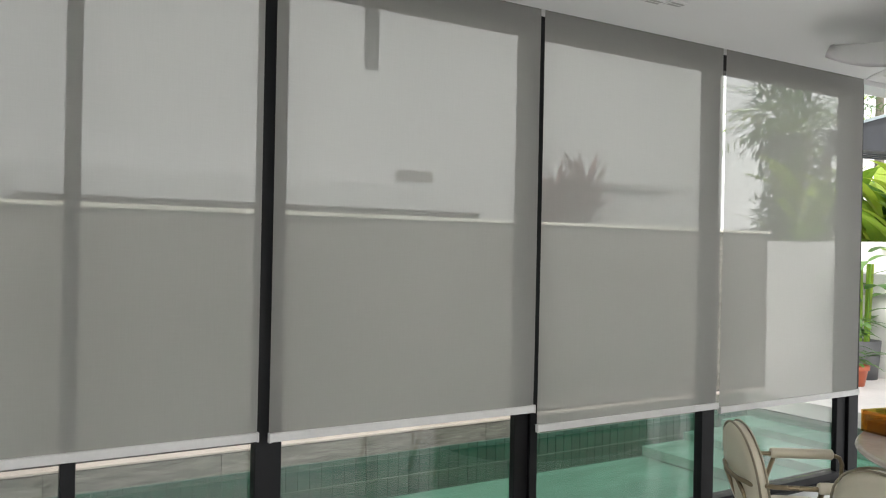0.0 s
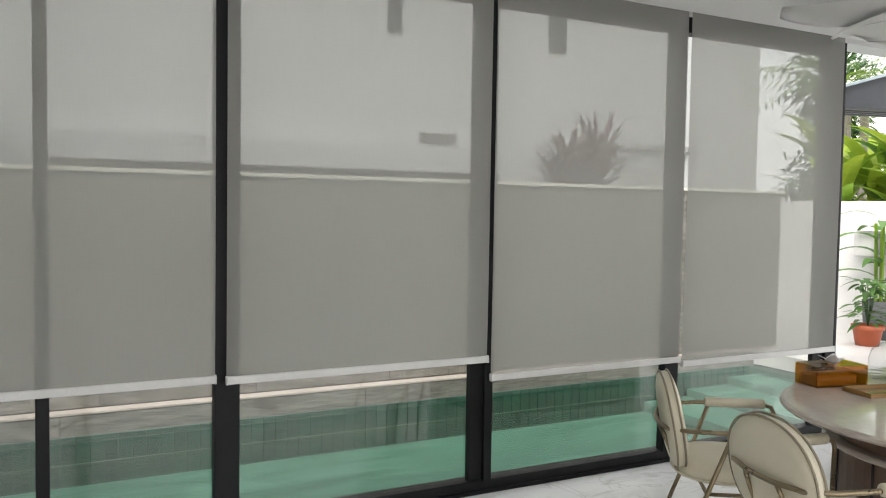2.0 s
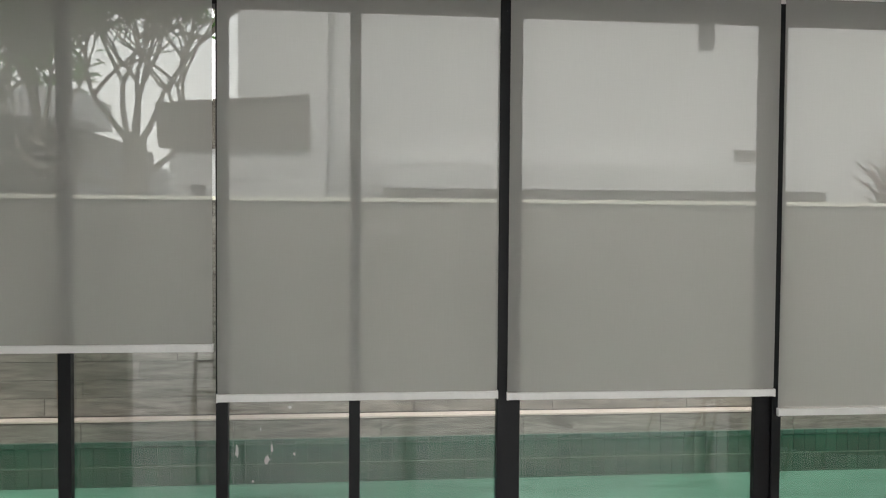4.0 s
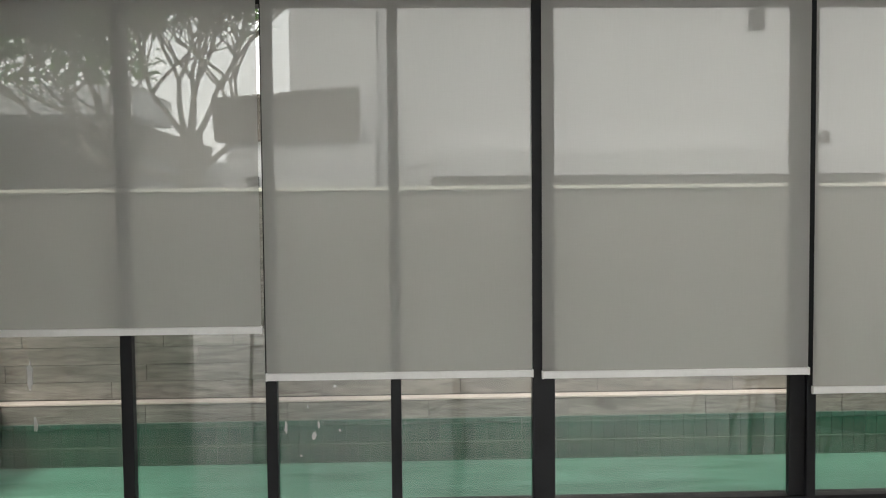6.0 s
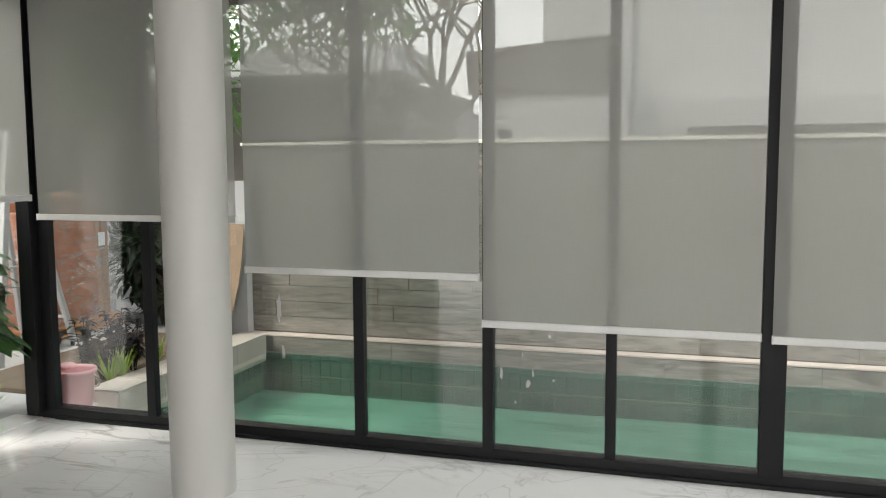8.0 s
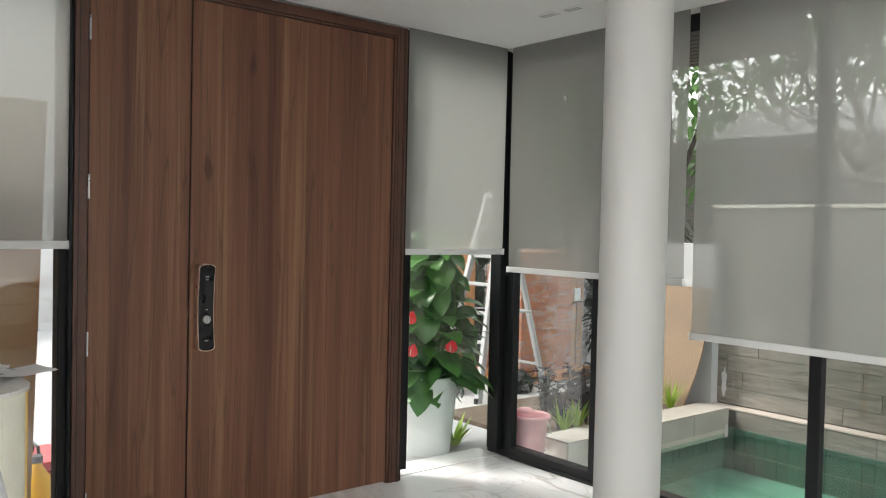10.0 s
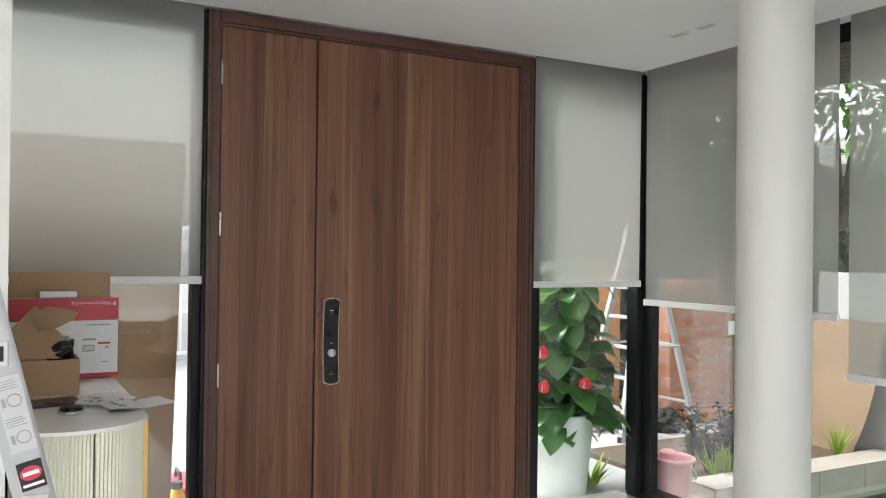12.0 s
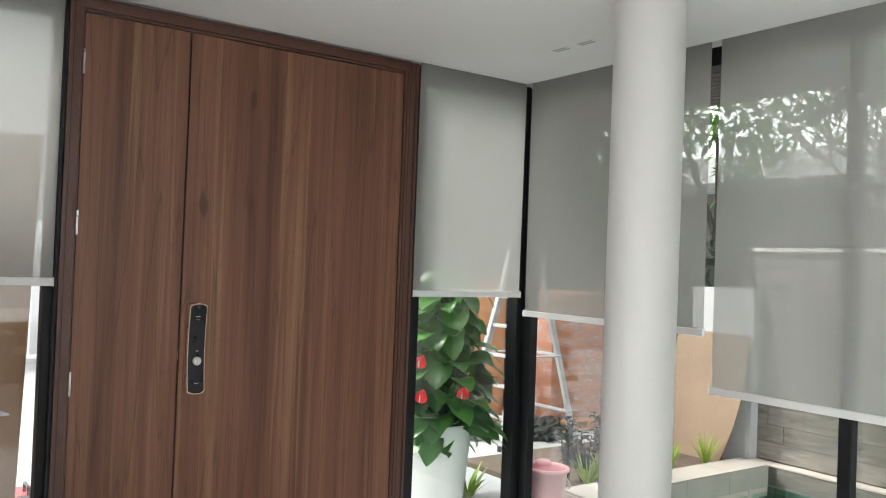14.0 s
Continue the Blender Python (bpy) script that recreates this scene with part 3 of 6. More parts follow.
def pool():
    p = thing("pool", (0, 0, 0), "narrow swimming pool lined with green stone", "pool", kind="structure")
    part("pool_floor", box(PX0, PX1, PY0, PY1, -0.62, -0.49), M["pool_floor"], p)
    for a in ((PX0 - 0.1, PX0, PY0, PY1), (PX1, PX1 + 0.1, PY0, PY1)):
        part("pool_side", box(a[0], a[1], a[2], a[3], -0.62, -0.12), M["grout"], p)
    for a in ((PX0 - 0.1, PX1 + 0.1, PY0 - 0.02, PY0), (PX0 - 0.1, PX1 + 0.1, PY1 + 0.008, PY1 + 0.1)):
        part("pool_side", box(a[0], a[1], a[2], a[3], -0.62, -0.12), M["grout"], p)
    for i, (x, z) in enumerate(((6.95, -0.38), (7.55, -0.30), (8.15, -0.22))):
        part("step", box(x, PX1 - 0.002, 4.6, PY1 - 0.012, -0.48 + 0.002 * i, z, 0.01), M["pool_floor"], p)
    # two deep rows of wall tiles under water, joined
    bm = bmesh.new()
    for z0, z1 in ((-0.478, -0.330), (-0.622, -0.482)):
        x = PX0
        while x < PX1 - 0.05:
            add_box(bm, x + 0.003, x + 0.097, PY1, PY1 + 0.009, z0, z1)
            x += 0.1
    tagged(part("wall_tiles", bm, M["pool_tile_joined"], p), kind="stuff")
    cut = mesh_of(box(-0.047, 0.047, 0, 0.010, -0.0185, 0.0185, 0.002), "tile", M["pool_tile"])
    tall = mesh_of(box(-0.047, 0.047, 0, 0.010, -0.076, 0.076, 0.002), "tile", M["pool_tile"])
    x = PX0 + 0.05
    while x < PX1 - 0.05:
        piece("tile", cut, p, (x, PY1 - 0.004, -0.1425))
        piece("tile", tall, p, (x, PY1 - 0.002, -0.2450))
        x += 0.1
    y = PY0 + 0.05
    while y < PY1:
        piece("tile", cut, p, (PX0 + 0.012, y, -0.1425), (0, 0, radians(90)))
        piece("tile", tall, p, (PX0 + 0.010, y, -0.2450), (0, 0, radians(90)))
        y += 0.1
    # thin pale strip imitates the water's sparkling reflection line
    part("bench_lip", box(PX0, PX1, PY1 - 0.012, PY1 - 0.001, -0.332, -0.322, 0.002), M["grout"], p, "pale strip standing in for the reflection line in the water")
    bm = bmesh.new()
    bm.faces.new([bm.verts.new(v) for v in ((PX0, PY0, WATER), (PX1, PY0, WATER), (PX1, PY1, WATER), (PX0, PY1, WATER))])
    tagged(part("water", bm, M["water"]), "still clear green pool water", "water", kind="structure")


pool()


def boundary_wall():
    w = thing("wall_garden", (0, 0, 0), "garden wall clad in grey wood-look tiles with a ledge", "wall", kind="structure")
    part("core", box(-2.5, 9.1, 6.566, 6.75, -0.3, 1.832), M["mortar"], w)
    part("cap", box(-2.52, 9.12, 6.52, 6.78, 1.832, 1.864, 0.004), M["cap_stone"], w, "pale stone cap, colour brightened as if lit from above")
    part("ledge_core", box(PX0 - 0.2, 9.0, 6.447, 6.55, -0.3, 0.034), M["mortar"], w)
    part("ledge", box(PX0 - 0.2, 9.02, 6.427, 6.552, 0.036, 0.053, 0.003), M["cream_stone"], w, "pale stone ledge")
    rng = random.Random(4)
    full = mesh_of(box(-0.5975, 0.5975, -0.008, 0.004, -0.0725, 0.0725, 0.002), "plank_tile", M["plank"])
    half = mesh_of(box(-0.2975, 0.2975, -0.008, 0.004, -0.0725, 0.0725, 0.002), "plank_tile", M["plank"])
    low = mesh_of(box(-0.598, 0.598, -0.008, 0.004, -0.074, 0.074, 0.002), "plank_tile", M["plank"])
    z, row = 0.06 + 0.075, 0
    while z < 1.80:
        x = -2.5 + (0.0, 0.6, 0.3, 0.9)[row % 4] * 0.5
        if x > -2.45:
            cut = mesh_of(box(-2.498, x - 0.002, -0.008, 0.004, -0.0735, 0.0735, 0.002), "plank_tile", M["plank"])
            piece("plank", cut, w, (0, 6.559, z))
        while x < 9.0:
            me, ln = (half, 0.6) if rng.random() < 0.2 else (full, 1.2)
            if x + ln > 9.1:
                ln = 9.1 - x
                me = mesh_of(box(-ln / 2 + 0.002, ln / 2, -0.008, 0.004, -0.0725, 0.0725, 0.002), "plank_tile", M["plank"])
            piece("plank", me, w, (x + ln / 2, 6.559 + rng.uniform(-0.001, 0.001), z))
            x += ln
        z += 0.1495
        row += 1
    x = PX0 + 0.1
    while x < 8.5:
        piece("plank", low, w, (x + 0.6, 6.440, -0.046))
        x += 1.2


boundary_wall()


def left_coping():
    c = thing("planter_edge", (0, 0, 0), "low grey wood-look planter edge at the pool end", "planter", kind="structure")
    part("kerb", box(-2.50, -2.235, 4.28, 6.40, -0.2, 0.045, 0.004), M["cream_stone"], c)
    for i in range(4):
        y0, y1 = 4.285 + i * 0.527, 4.285 + (i + 1) * 0.527 - 0.004
        part("slab", box(-2.505, -2.225, y0, y1, 0.047, 0.062, 0.003), M["pale_plank"], c)
        part("face", box(-2.234, -2.224, y0, y1, -0.12, 0.0455, 0.002), M["pale_plank"], c)
    tagged(part("pier", box(-3.08, -2.447, 6.45, 6.70, -0.1, 1.50), M["house"]), "white rendered wall end beside the pool", "wall", kind="structure")
    bm = box(-3.7, -2.51, 4.3, 6.4, -0.06, 0.01)
    tagged(part("flower_bed", bm, M["soil"]), "dark soil of the planting bed", "soil", kind="structure")


left_coping()
tagged(part("patio", box(9.06, 14.0, 3.0, 12.0, -0.1, -0.004), M["patio"]), "pale stone patio beyond the pool", "patio", kind="structure")
tagged(part("pool_end_slab", box(8.58, 10.2, 3.95, 6.424, -0.11, 0.05, 0.006), M["patio"]), "pale stone slab at the pool's end", "patio", kind="structure")


# ---- neighbours ----
def white_house():
    h = thing("neighbour_house", (0, 11.4, 0), "white modern neighbouring house behind the garden wall", "house")
    part("wall", box(0.80, 14.2, 0, 6, -0.1, 8.5), M["house"], h)
    part("slab", box(1.56, 7.7, -1.0, -0.002, 2.12, 2.47, 0.01), M["house"], h, "white projecting slab")
    # dark strip standing in for the shadow beneath the slab
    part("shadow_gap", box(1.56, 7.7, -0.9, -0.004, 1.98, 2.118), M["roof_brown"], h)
    for x, wide in ((6.16, 0.30), (9.12, 0.42)):
        wd = part("window", box(x, x + wide, -0.012, -0.003, 4.215, 7.6), M["house"], h)
        part("pane", box(x + 0.03, x + wide - 0.03, -0.02, -0.013, 4.24, 7.58), M["dark"], wd)
    v = part("vent", box(6.72, 7.42, -0.03, -0.003, 2.58, 2.80, 0.005), M["house"], h)
    for i in range(4):
        part("slat", box(6.75, 7.39, -0.04, -0.031, 2.61 + i * 0.045, 2.64 + i * 0.045), M["roof_brown"], v)


white_house()


# ---- the rest of the neighbourhood ----
def side_house():
    h = thing("side_house", (0, 10.7, 0), "white house wing under a brown tiled eave", "house")
    part("wall", box(-1.25, 0.78, 0.06, 6, -0.1, 2.625), M["house"], h)
    part("upper_wall", box(-0.45, 0.79, 0.62, 6, 2.63, 7.5), M["house"], h)
    roof = bmesh.new()
    v = [roof.verts.new(p) for p in ((-1.38, 0.0, 2.63), (0.565, 0.0, 2.63), (0.565, 0.3, 2.63), (-1.38, 0.3, 2.63), (-1.42, 0.0, 3.19), (0.565, 0.0, 3.34), (0.565, 0.3, 3.35), (-1.42, 0.3, 3.20))]
    for q in ((0, 1, 5, 4), (1, 2, 6, 5), (2, 3, 7, 6), (3, 0, 4, 7), (4, 5, 6, 7), (3, 2, 1, 0)):
        roof.faces.new([v[i] for i in q])
    part("roof", roof, M["roof_brown"], h, "brown eave")
    for i in range(11):
        x = -1.40 + i * 0.18
        part("gutter_board", box(x, x + 0.16, -0.03, -0.004, 3.16 + i * 0.0135, 3.215 + i * 0.0135), M["roof_brown"], h)
    part("window", box(-0.97, -0.80, 0.03, 0.057, 1.6, 2.15), M["dark"], h)


side_house()


def low_house():
    h = thing("low_house", (0, 12.0, 0), "low pale house with a white fascia behind trees", "house")
    # wall colour carries the shade below the fascia
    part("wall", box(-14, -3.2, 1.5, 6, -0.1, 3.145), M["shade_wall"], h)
    part("fascia", box(-14.5, -2.9, 0, 2, 3.15, 3.60, 0.02), M["house"], h, "white roof fascia")
    part("wall_end", box(-3.2, -2.2, 1.2, 5.0, -0.1, 2.6), M["house"], h)
    for x in (-12.5, -9.5, -6.5):
        part("window", box(x, x + 1.3, 1.46, 1.497, 1.0, 2.2), M["dark"], h)


low_house()


def far_houses():
    h = thing("garden_shed", (0, 9.9, 0), "low white outbuilding beyond the garden wall", "building")
    part("wall", box(9.35, 10.9, 0, 1.2, -0.1, 2.56), M["house"], h)
    part("roof", box(9.25, 11.0, -0.12, 1.3, 2.56, 2.65, 0.01), M["street_front"], h)
    for x in (9.5, 10.2):
        part("panel", box(x, x + 0.6, -0.02, -0.003, 0.3, 2.3), M["paving"], h)


far_houses()


def canopy():
    c = thing("entrance_canopy", (0, 0, 0), "dark slatted canopy soffit over the entrance", "canopy", kind="structure")
    part("slab", box(-3.5, -2.62, 4.06, 5.5, 2.97, 3.2), M["pergola"], c)
    part("fascia", box(-2.618, -1.2, 4.06, 5.5, 2.97, 3.2), M["pergola"], c)
    for i in range(15):
        y = 4.06 + i * 0.1
        part("slat", box(-3.5, -1.22, y, y + 0.075, 2.93, 2.968), M["roof_brown"], c)


canopy()


# ---- planting ----
def leafy(rng, centre, size, count, length, width, bm=None, droop=0.5, flat=0.4):
    """Leaves pointing outward through a rounded, uneven volume."""
    bm = bm or bmesh.new()
    for _ in range(count):
        d = Vector((rng.gauss(0, 1), rng.gauss(0, 1), rng.gauss(0, 1))).normalized()
        r = rng.random() ** 0.45
        p = Vector(centre) + Vector((d.x * size[0], d.y * size[1], d.z * size[2])) * r * (0.8 + 0.35 * noise.noise(d * 2.3 + Vector(centre)))
        way = (d + Vector((rng.uniform(-0.6, 0.6), rng.uniform(-0.6, 0.6), rng.uniform(-flat, 0.5)))).normalized()
        s = rng.uniform(0.65, 1.2)
        add_leaf(bm, p, way, (rng.uniform(-0.3, 0.3), rng.uniform(-0.3, 0.3), 1), length * s, width * s, droop, 3, 0.2)
    return bm


def broad_tree(x, y, trunk_h, crown, count, mat, label, seed, leaf=(0.22, 0.09), reach=0.4):
    rng = random.Random(seed)
    t = thing("tree", (x, y, -0.03), label, "tree", "trees behind the garden")
    bm = bmesh.new()
    add_tube(bm, [(0, 0, 0), (0.06, 0.02, trunk_h * 0.5), (0.0, 0.05, trunk_h)], [0.14, 0.11, 0.07], 8)
    for i in range(5):
        a = i * 1.26 + rng.random()
        add_tube(bm, [(0, 0.05, trunk_h * 0.8), (math.cos(a) * crown[0] * reach, math.sin(a) * crown[1] * reach, trunk_h + crown[2] * (0.1 + reach))], [0.05, 0.02], 6)
    part("trunk", bm, M["dark_bark"], t)
    bm = bmesh.new()
    for i in range(7):
        a = rng.uniform(0, 6.28)
        c = (math.cos(a) * crown[0] * 0.55, math.sin(a) * crown[1] * 0.55, trunk_h + crown[2] * rng.uniform(0.1, 0.9))
        leafy(rng, c, (crown[0] * 0.5, crown[1] * 0.5, crown[2] * 0.4), count // 7, leaf[0], leaf[1], bm)
    part("crown", bm, M[mat], t)


broad_tree(-5.6, 10.2, 2.6, (1.7, 1.2, 2.4), 1300, "leaf_mid", "leafy green tree behind the garden wall", 1)
broad_tree(-7.2, 9.7, 1.9, (1.4, 1.1, 2.8), 3000, "leaf_mid", "leafy green tree behind the garden wall", 14)
broad_tree(-9.5, 9.0, 2.4, (2.2, 1.8, 2.6), 1500, "leaf_dark", "dense dark green tree beyond the garden", 2)
broad_tree(-8.5, 5.2, 1.5, (1.5, 2.0, 2.2), 1500, "leaf_dark", "dense dark green tree beyond the garden", 3)
broad_tree(-6.4, 16.0, 3.4, (3.2, 1.6, 3.6), 1000, "leaf_mid", "leafy green tree behind the garden wall", 12, (0.36, 0.15))
broad_tree(17.2, 13.0, 1.3, (1.9, 1.8, 4.2), 3600, "leaf_dark", "dense dark green tree beyond the garden", 5, (0.32, 0.09), 0.12)
broad_tree(12.6, 9.0, 1.5, (0.6, 0.5, 1.0), 500, "leaf_dark", "small dark green tree by the outbuilding", 6, (0.14, 0.06))


def frangipani():
    """Bare forked limbs with leaf tufts at the tips."""
    rng = random.Random(11)
    t = thing("frangipani_tree", (-0.95, 8.0, -0.03), "frangipani tree with bare forked limbs and sparse leaves", "tree")
    wood, leaves = bmesh.new(), bmesh.new()
    def limb(p, d, r, length, depth):
        pts, rs = [p], [r]
        for i in range(3):
            d = (d + Vector((rng.uniform(-0.22, 0.22), rng.uniform(-0.18, 0.18), rng.uniform(-0.05, 0.2)))).normalized()
            p = p + d * length / 3
            pts.append(p)
            rs.append(r * (1 - 0.12 * (i + 1)))
        add_tube(wood, pts, rs, 5)
        if depth == 0:
            for _ in range(rng.choice((1, 2, 3, 4))):
                a = rng.uniform(0, 6.28)
                add_leaf(leaves, p, Vector((math.cos(a), math.sin(a), rng.uniform(-0.1, 0.9))), (0, 0, 1), rng.uniform(0.20, 0.36), 0.085, 0.6, 4)
            return
        for i in range(rng.choice((2, 3, 3))):
            a = rng.uniform(0, 6.28)
            nd = (d * 0.75 + Vector((math.cos(a) * 0.75, math.sin(a) * 0.5, rng.uniform(-0.05, 0.45)))).normalized()
            limb(p, nd, r * 0.68, length * rng.uniform(0.66, 0.88), depth - 1)
    add_tube(wood, [(0, 0, 0), (0.03, 0, 1.2), (-0.02, 0.02, 2.5)], [0.17, 0.14, 0.11], 10)
    for d in ((-0.75, 0.1, 0.75), (0.55, 0.1, 0.8), (-0.15, 0.1, 1.0), (-0.9, -0.1, 0.35), (0.15, -0.2, 0.95), (0.85, -0.1, 0.45), (-0.5, -0.2, 0.9), (-0.96, 0.1, 0.22), (-0.97, -0.15, 0.10)):
        limb(Vector((-0.02, 0.02, 2.4 if d[2] > 0.5 else 2.1 if d[2] > 0.3 else 2.0)), Vector(d).normalized(), 0.036 if d[2] > 0.3 else 0.040, 0.66 if d[2] > 0.3 else 0.95, 5)
    part("trunk", wood, M["bark"], t)
    part("crown", leaves, M["leaf_mid"], t)


frangipani()


def rosette(name, loc, label, category, mat, count, length, width, rise, seed, stem=0.0, droop=0.7, spread=1.0, group=""):
    """Strap leaves rising from one point."""
    rng = random.Random(seed)
    t = thing(name, loc, label, category, group)
    if stem:
        part("stem", tube([(0, 0, 0), (0.02, 0, stem * 0.5), (0, 0.01, stem)], [0.035, 0.03, 0.025], 7), M["bark"], t)
    bm = bmesh.new()
    for i in range(count):
        a = i * 2.4 + rng.uniform(-0.3, 0.3)
        el = rng.uniform(rise[0], rise[1])
        h = stem * (1 - 0.16 * (1 - i / max(1, count))) if stem else 0.0
        add_leaf(bm, (0.015 * math.cos(a), 0.015 * math.sin(a), h), (math.cos(a) * spread, math.sin(a) * spread, el), (0, 0, 1), length * rng.uniform(0.7, 1.15), width * rng.uniform(0.8, 1.2), droop, 5)
    part("leaves", bm, M[mat], t)
    return t


for i, (x, y, s) in enumerate(((6.98, 8.0, 1.98), (7.2, 8.15, 2.22), (7.5, 8.0, 2.08), (7.72, 8.2, 2.38))):
    rosette("cordyline", (x, y, -0.03), "dark red cordyline with strap leaves behind the wall", "plant", "leaf_red", 64, 0.60, 0.085, (-0.2, 2.8), 30 + i, s, 0.35, group="cordylines behind the wall")



def hedge():
    rng = random.Random(21)
    h = thing("hedge", (-7.3, 6.9, -0.03), "tall dark green hedge along the side boundary", "hedge")
    bm = bmesh.new()
    for i in range(34):
        leafy(rng, (rng.uniform(-2.2, 2.2), rng.uniform(-2.6, 0.9), rng.uniform(0.3, 3.3)), (0.75, 0.6, 0.6), 170, 0.13, 0.07, bm)
    part("leaves", bm, M["hedge"], h)
    bm = box(-2.2, 1.6, -0.9, 0.9, 0.0, 4.0)
    bmesh.ops.subdivide_edges(bm, edges=bm.edges[:], cuts=24, use_grid_fill=True)
    for v in bm.verts:
        q = v.co * 1.7
        k = noise.noise(q) * 0.45 + noise.noise(q * 3.1) * 0.22 + noise.noise(q * 7.7) * 0.10
        v.co += v.co.normalized() * k * (0.2 if v.co.z < 0.05 else 1.0)
        v.co.z = max(v.co.z, 0.0)
    part("inner_growth", bm, M["hedge"], h, "dense inner growth")
    for i in range(8):
        x, y = rng.uniform(-1.8, 1.8), rng.uniform(-1.6, 0.8)
        part("stem", tube([(x, y, 0), (x + rng.uniform(-0.15, 0.15), y, 1.2), (x + rng.uniform(-0.2, 0.2), y, 2.3)], [0.02, 0.016, 0.008], 5), M["bark"], h)
    b = tagged(part("wall_boundary", box(-11, -4.2, 8.1, 8.25, -0.1, 1.0), M["house"]), "white rendered side boundary wall", "wall", kind="structure")
    b2 = tagged(part("wall_side", box(-11.2, -11.0, -6, 7.85, -0.1, 1.6), M["house"]), "white rendered side boundary wall", "wall", kind="structure")
    q = thing("dark_shrub", (-3.98, 7.35, -0.03), "dense dark green shrub beside the wrapped crate", "shrub")
    bm = bmesh.new()
    for i in range(12):
        leafy(rng, (rng.uniform(-0.5, 0.5), rng.uniform(-0.35, 0.35), rng.uniform(0.2, 2.0)), (0.42, 0.4, 0.4), 150, 0.17, 0.065, bm)
    part("leaves", bm, M["hedge"], q)
    bm = bmesh.new()
    bmesh.ops.create_icosphere(bm, subdivisions=4, radius=1.0)
    for v in bm.verts:
        n = v.co.normalized()
        k = 1 + 0.3 * noise.noise(n * 3) + 0.25 * noise.noise(n * 8)
        v.co = Vector((n.x * 0.62 * k, n.y * 0.35 * k, 1.05 + n.z * 1.05 * min(k, 1.0)))
    part("inner_growth", bm, M["hedge"], q, "dense inner growth")
    part("stem", tube([(0, 0, 0), (0.05, 0, 0.9), (0, 0.03, 1.9)], [0.03, 0.025, 0.012], 6), M["dark_bark"], q)


hedge()


# ---- outside the entrance ----
def heart_leaf(bm, base, way, length, width, droop, roll):
    """A broad heart-shaped blade, folded along the midrib and bending down to its tip."""
    d = Vector(way).normalized()
    side = d.cross(Vector((0, 0, 1)))
    side = side.normalized() if side.length > 0.05 else Vector((1, 0, 0))
    side = (Matrix.Rotation(roll, 3, d) @ side).normalized()
    p, n, rows = Vector(base), 9, []
    for i in range(n + 1):
        u = i / n
        w = width * 0.5 * max(0.0, math.sin(math.pi * min(1.0, 0.10 + 0.90 * u) ** 0.68)) ** 0.85
        up = side.cross(d).normalized()
        back = -d * length * 0.13 * max(0.0, 1 - u / 0.3)
        rim = 0.03 * width * math.sin(u * 9 + roll * 4)
        rows.append([bm.verts.new(p + side * w * k + up * (0.16 * w * abs(k) + rim * abs(k)) + back * abs(k)) for k in (-1, -0.55, 0, 0.55, 1)])
        d = (d + Vector((0, 0, -droop / n))).normalized()
        p = p + d * length / n
    for a, b in zip(rows, rows[1:]):
        for k in range(4):
            bm.faces.new((a[k], a[k + 1], b[k + 1], b[k]))


def anthurium():
    rng = random.Random(5)
    p = thing("potted_plant", (-2.87, 3.46, -0.03), "lush broad-leaved plant with red flowers in a tall white pot", "plant")
    part("pot", lathe([(0.0, 0.0), (0.18, 0.0), (0.185, 0.01), (0.238, 0.56), (0.238, 0.575), (0.218, 0.575), (0.213, 0.53), (0.0, 0.53)], 40), M["pot_white"], p, "tall tapered white pot", smooth=True)
    stems, leaves = bmesh.new(), bmesh.new()
    for i in range(270):
        a = rng.uniform(0, 6.28)
        h = 0.40 + 1.10 * rng.random()
        r = (0.06 + 0.26 * rng.random()) * (1.05 - 0.35 * (h - 0.36))
        tip = Vector((math.cos(a) * r, math.sin(a) * r, h + 0.08))
        if i % 4 == 0:
            add_tube(stems, [(0.05 * math.cos(a), 0.05 * math.sin(a), 0.5), (tip.x * 0.5, tip.y * 0.5, max(0.55, h * 0.8)), tip], 0.005, 5)
        heart_leaf(leaves, tip, (math.cos(a) * 0.8, math.sin(a) * 0.8, rng.uniform(-0.75, 0.45)), rng.uniform(0.17, 0.25), rng.uniform(0.15, 0.21), rng.uniform(0.5, 1.3), rng.uniform(-0.55, 0.55))
    part("stems", stems, M["leaf_dark"], p)
    part("leaves", leaves, M["leaf_glossy"], p, smooth=True)
    for x, y, z in ((0.24, -0.34, 0.98), (0.25, -0.33, 0.76), (0.34, -0.06, 0.78)):
        bm = bmesh.new()
        add_leaf(bm, (x, y, z), (0.25, 0.1, 0.9), (1, -0.8, 0.2), 0.095, 0.085, 0.2, 5, 0.2)
        f = part("flower", bm, M["red_flower"], p, "glossy red flower")
        part("spadix", tube([(x, y, z + 0.005), (x + 0.02, y - 0.012, z + 0.05)], [0.004, 0.003], 6), M["cream"], f)


M["pot_white"] = plain("white_planter", (0.74, 0.78, 0.77), (0.68, 0.72, 0.71), 0.35, bump=0.05)
M["cream"] = tone("cream", (0.72, 0.66, 0.5), 0.5)
anthurium()
rosette("yellow_lily", (-2.86, 3.74, -0.03), "low yellow-green strap-leaved plant by the glass", "plant", "leaf_bright", 22, 0.30, 0.035, (0.8, 3.0), 8, 0.0, 0.6)


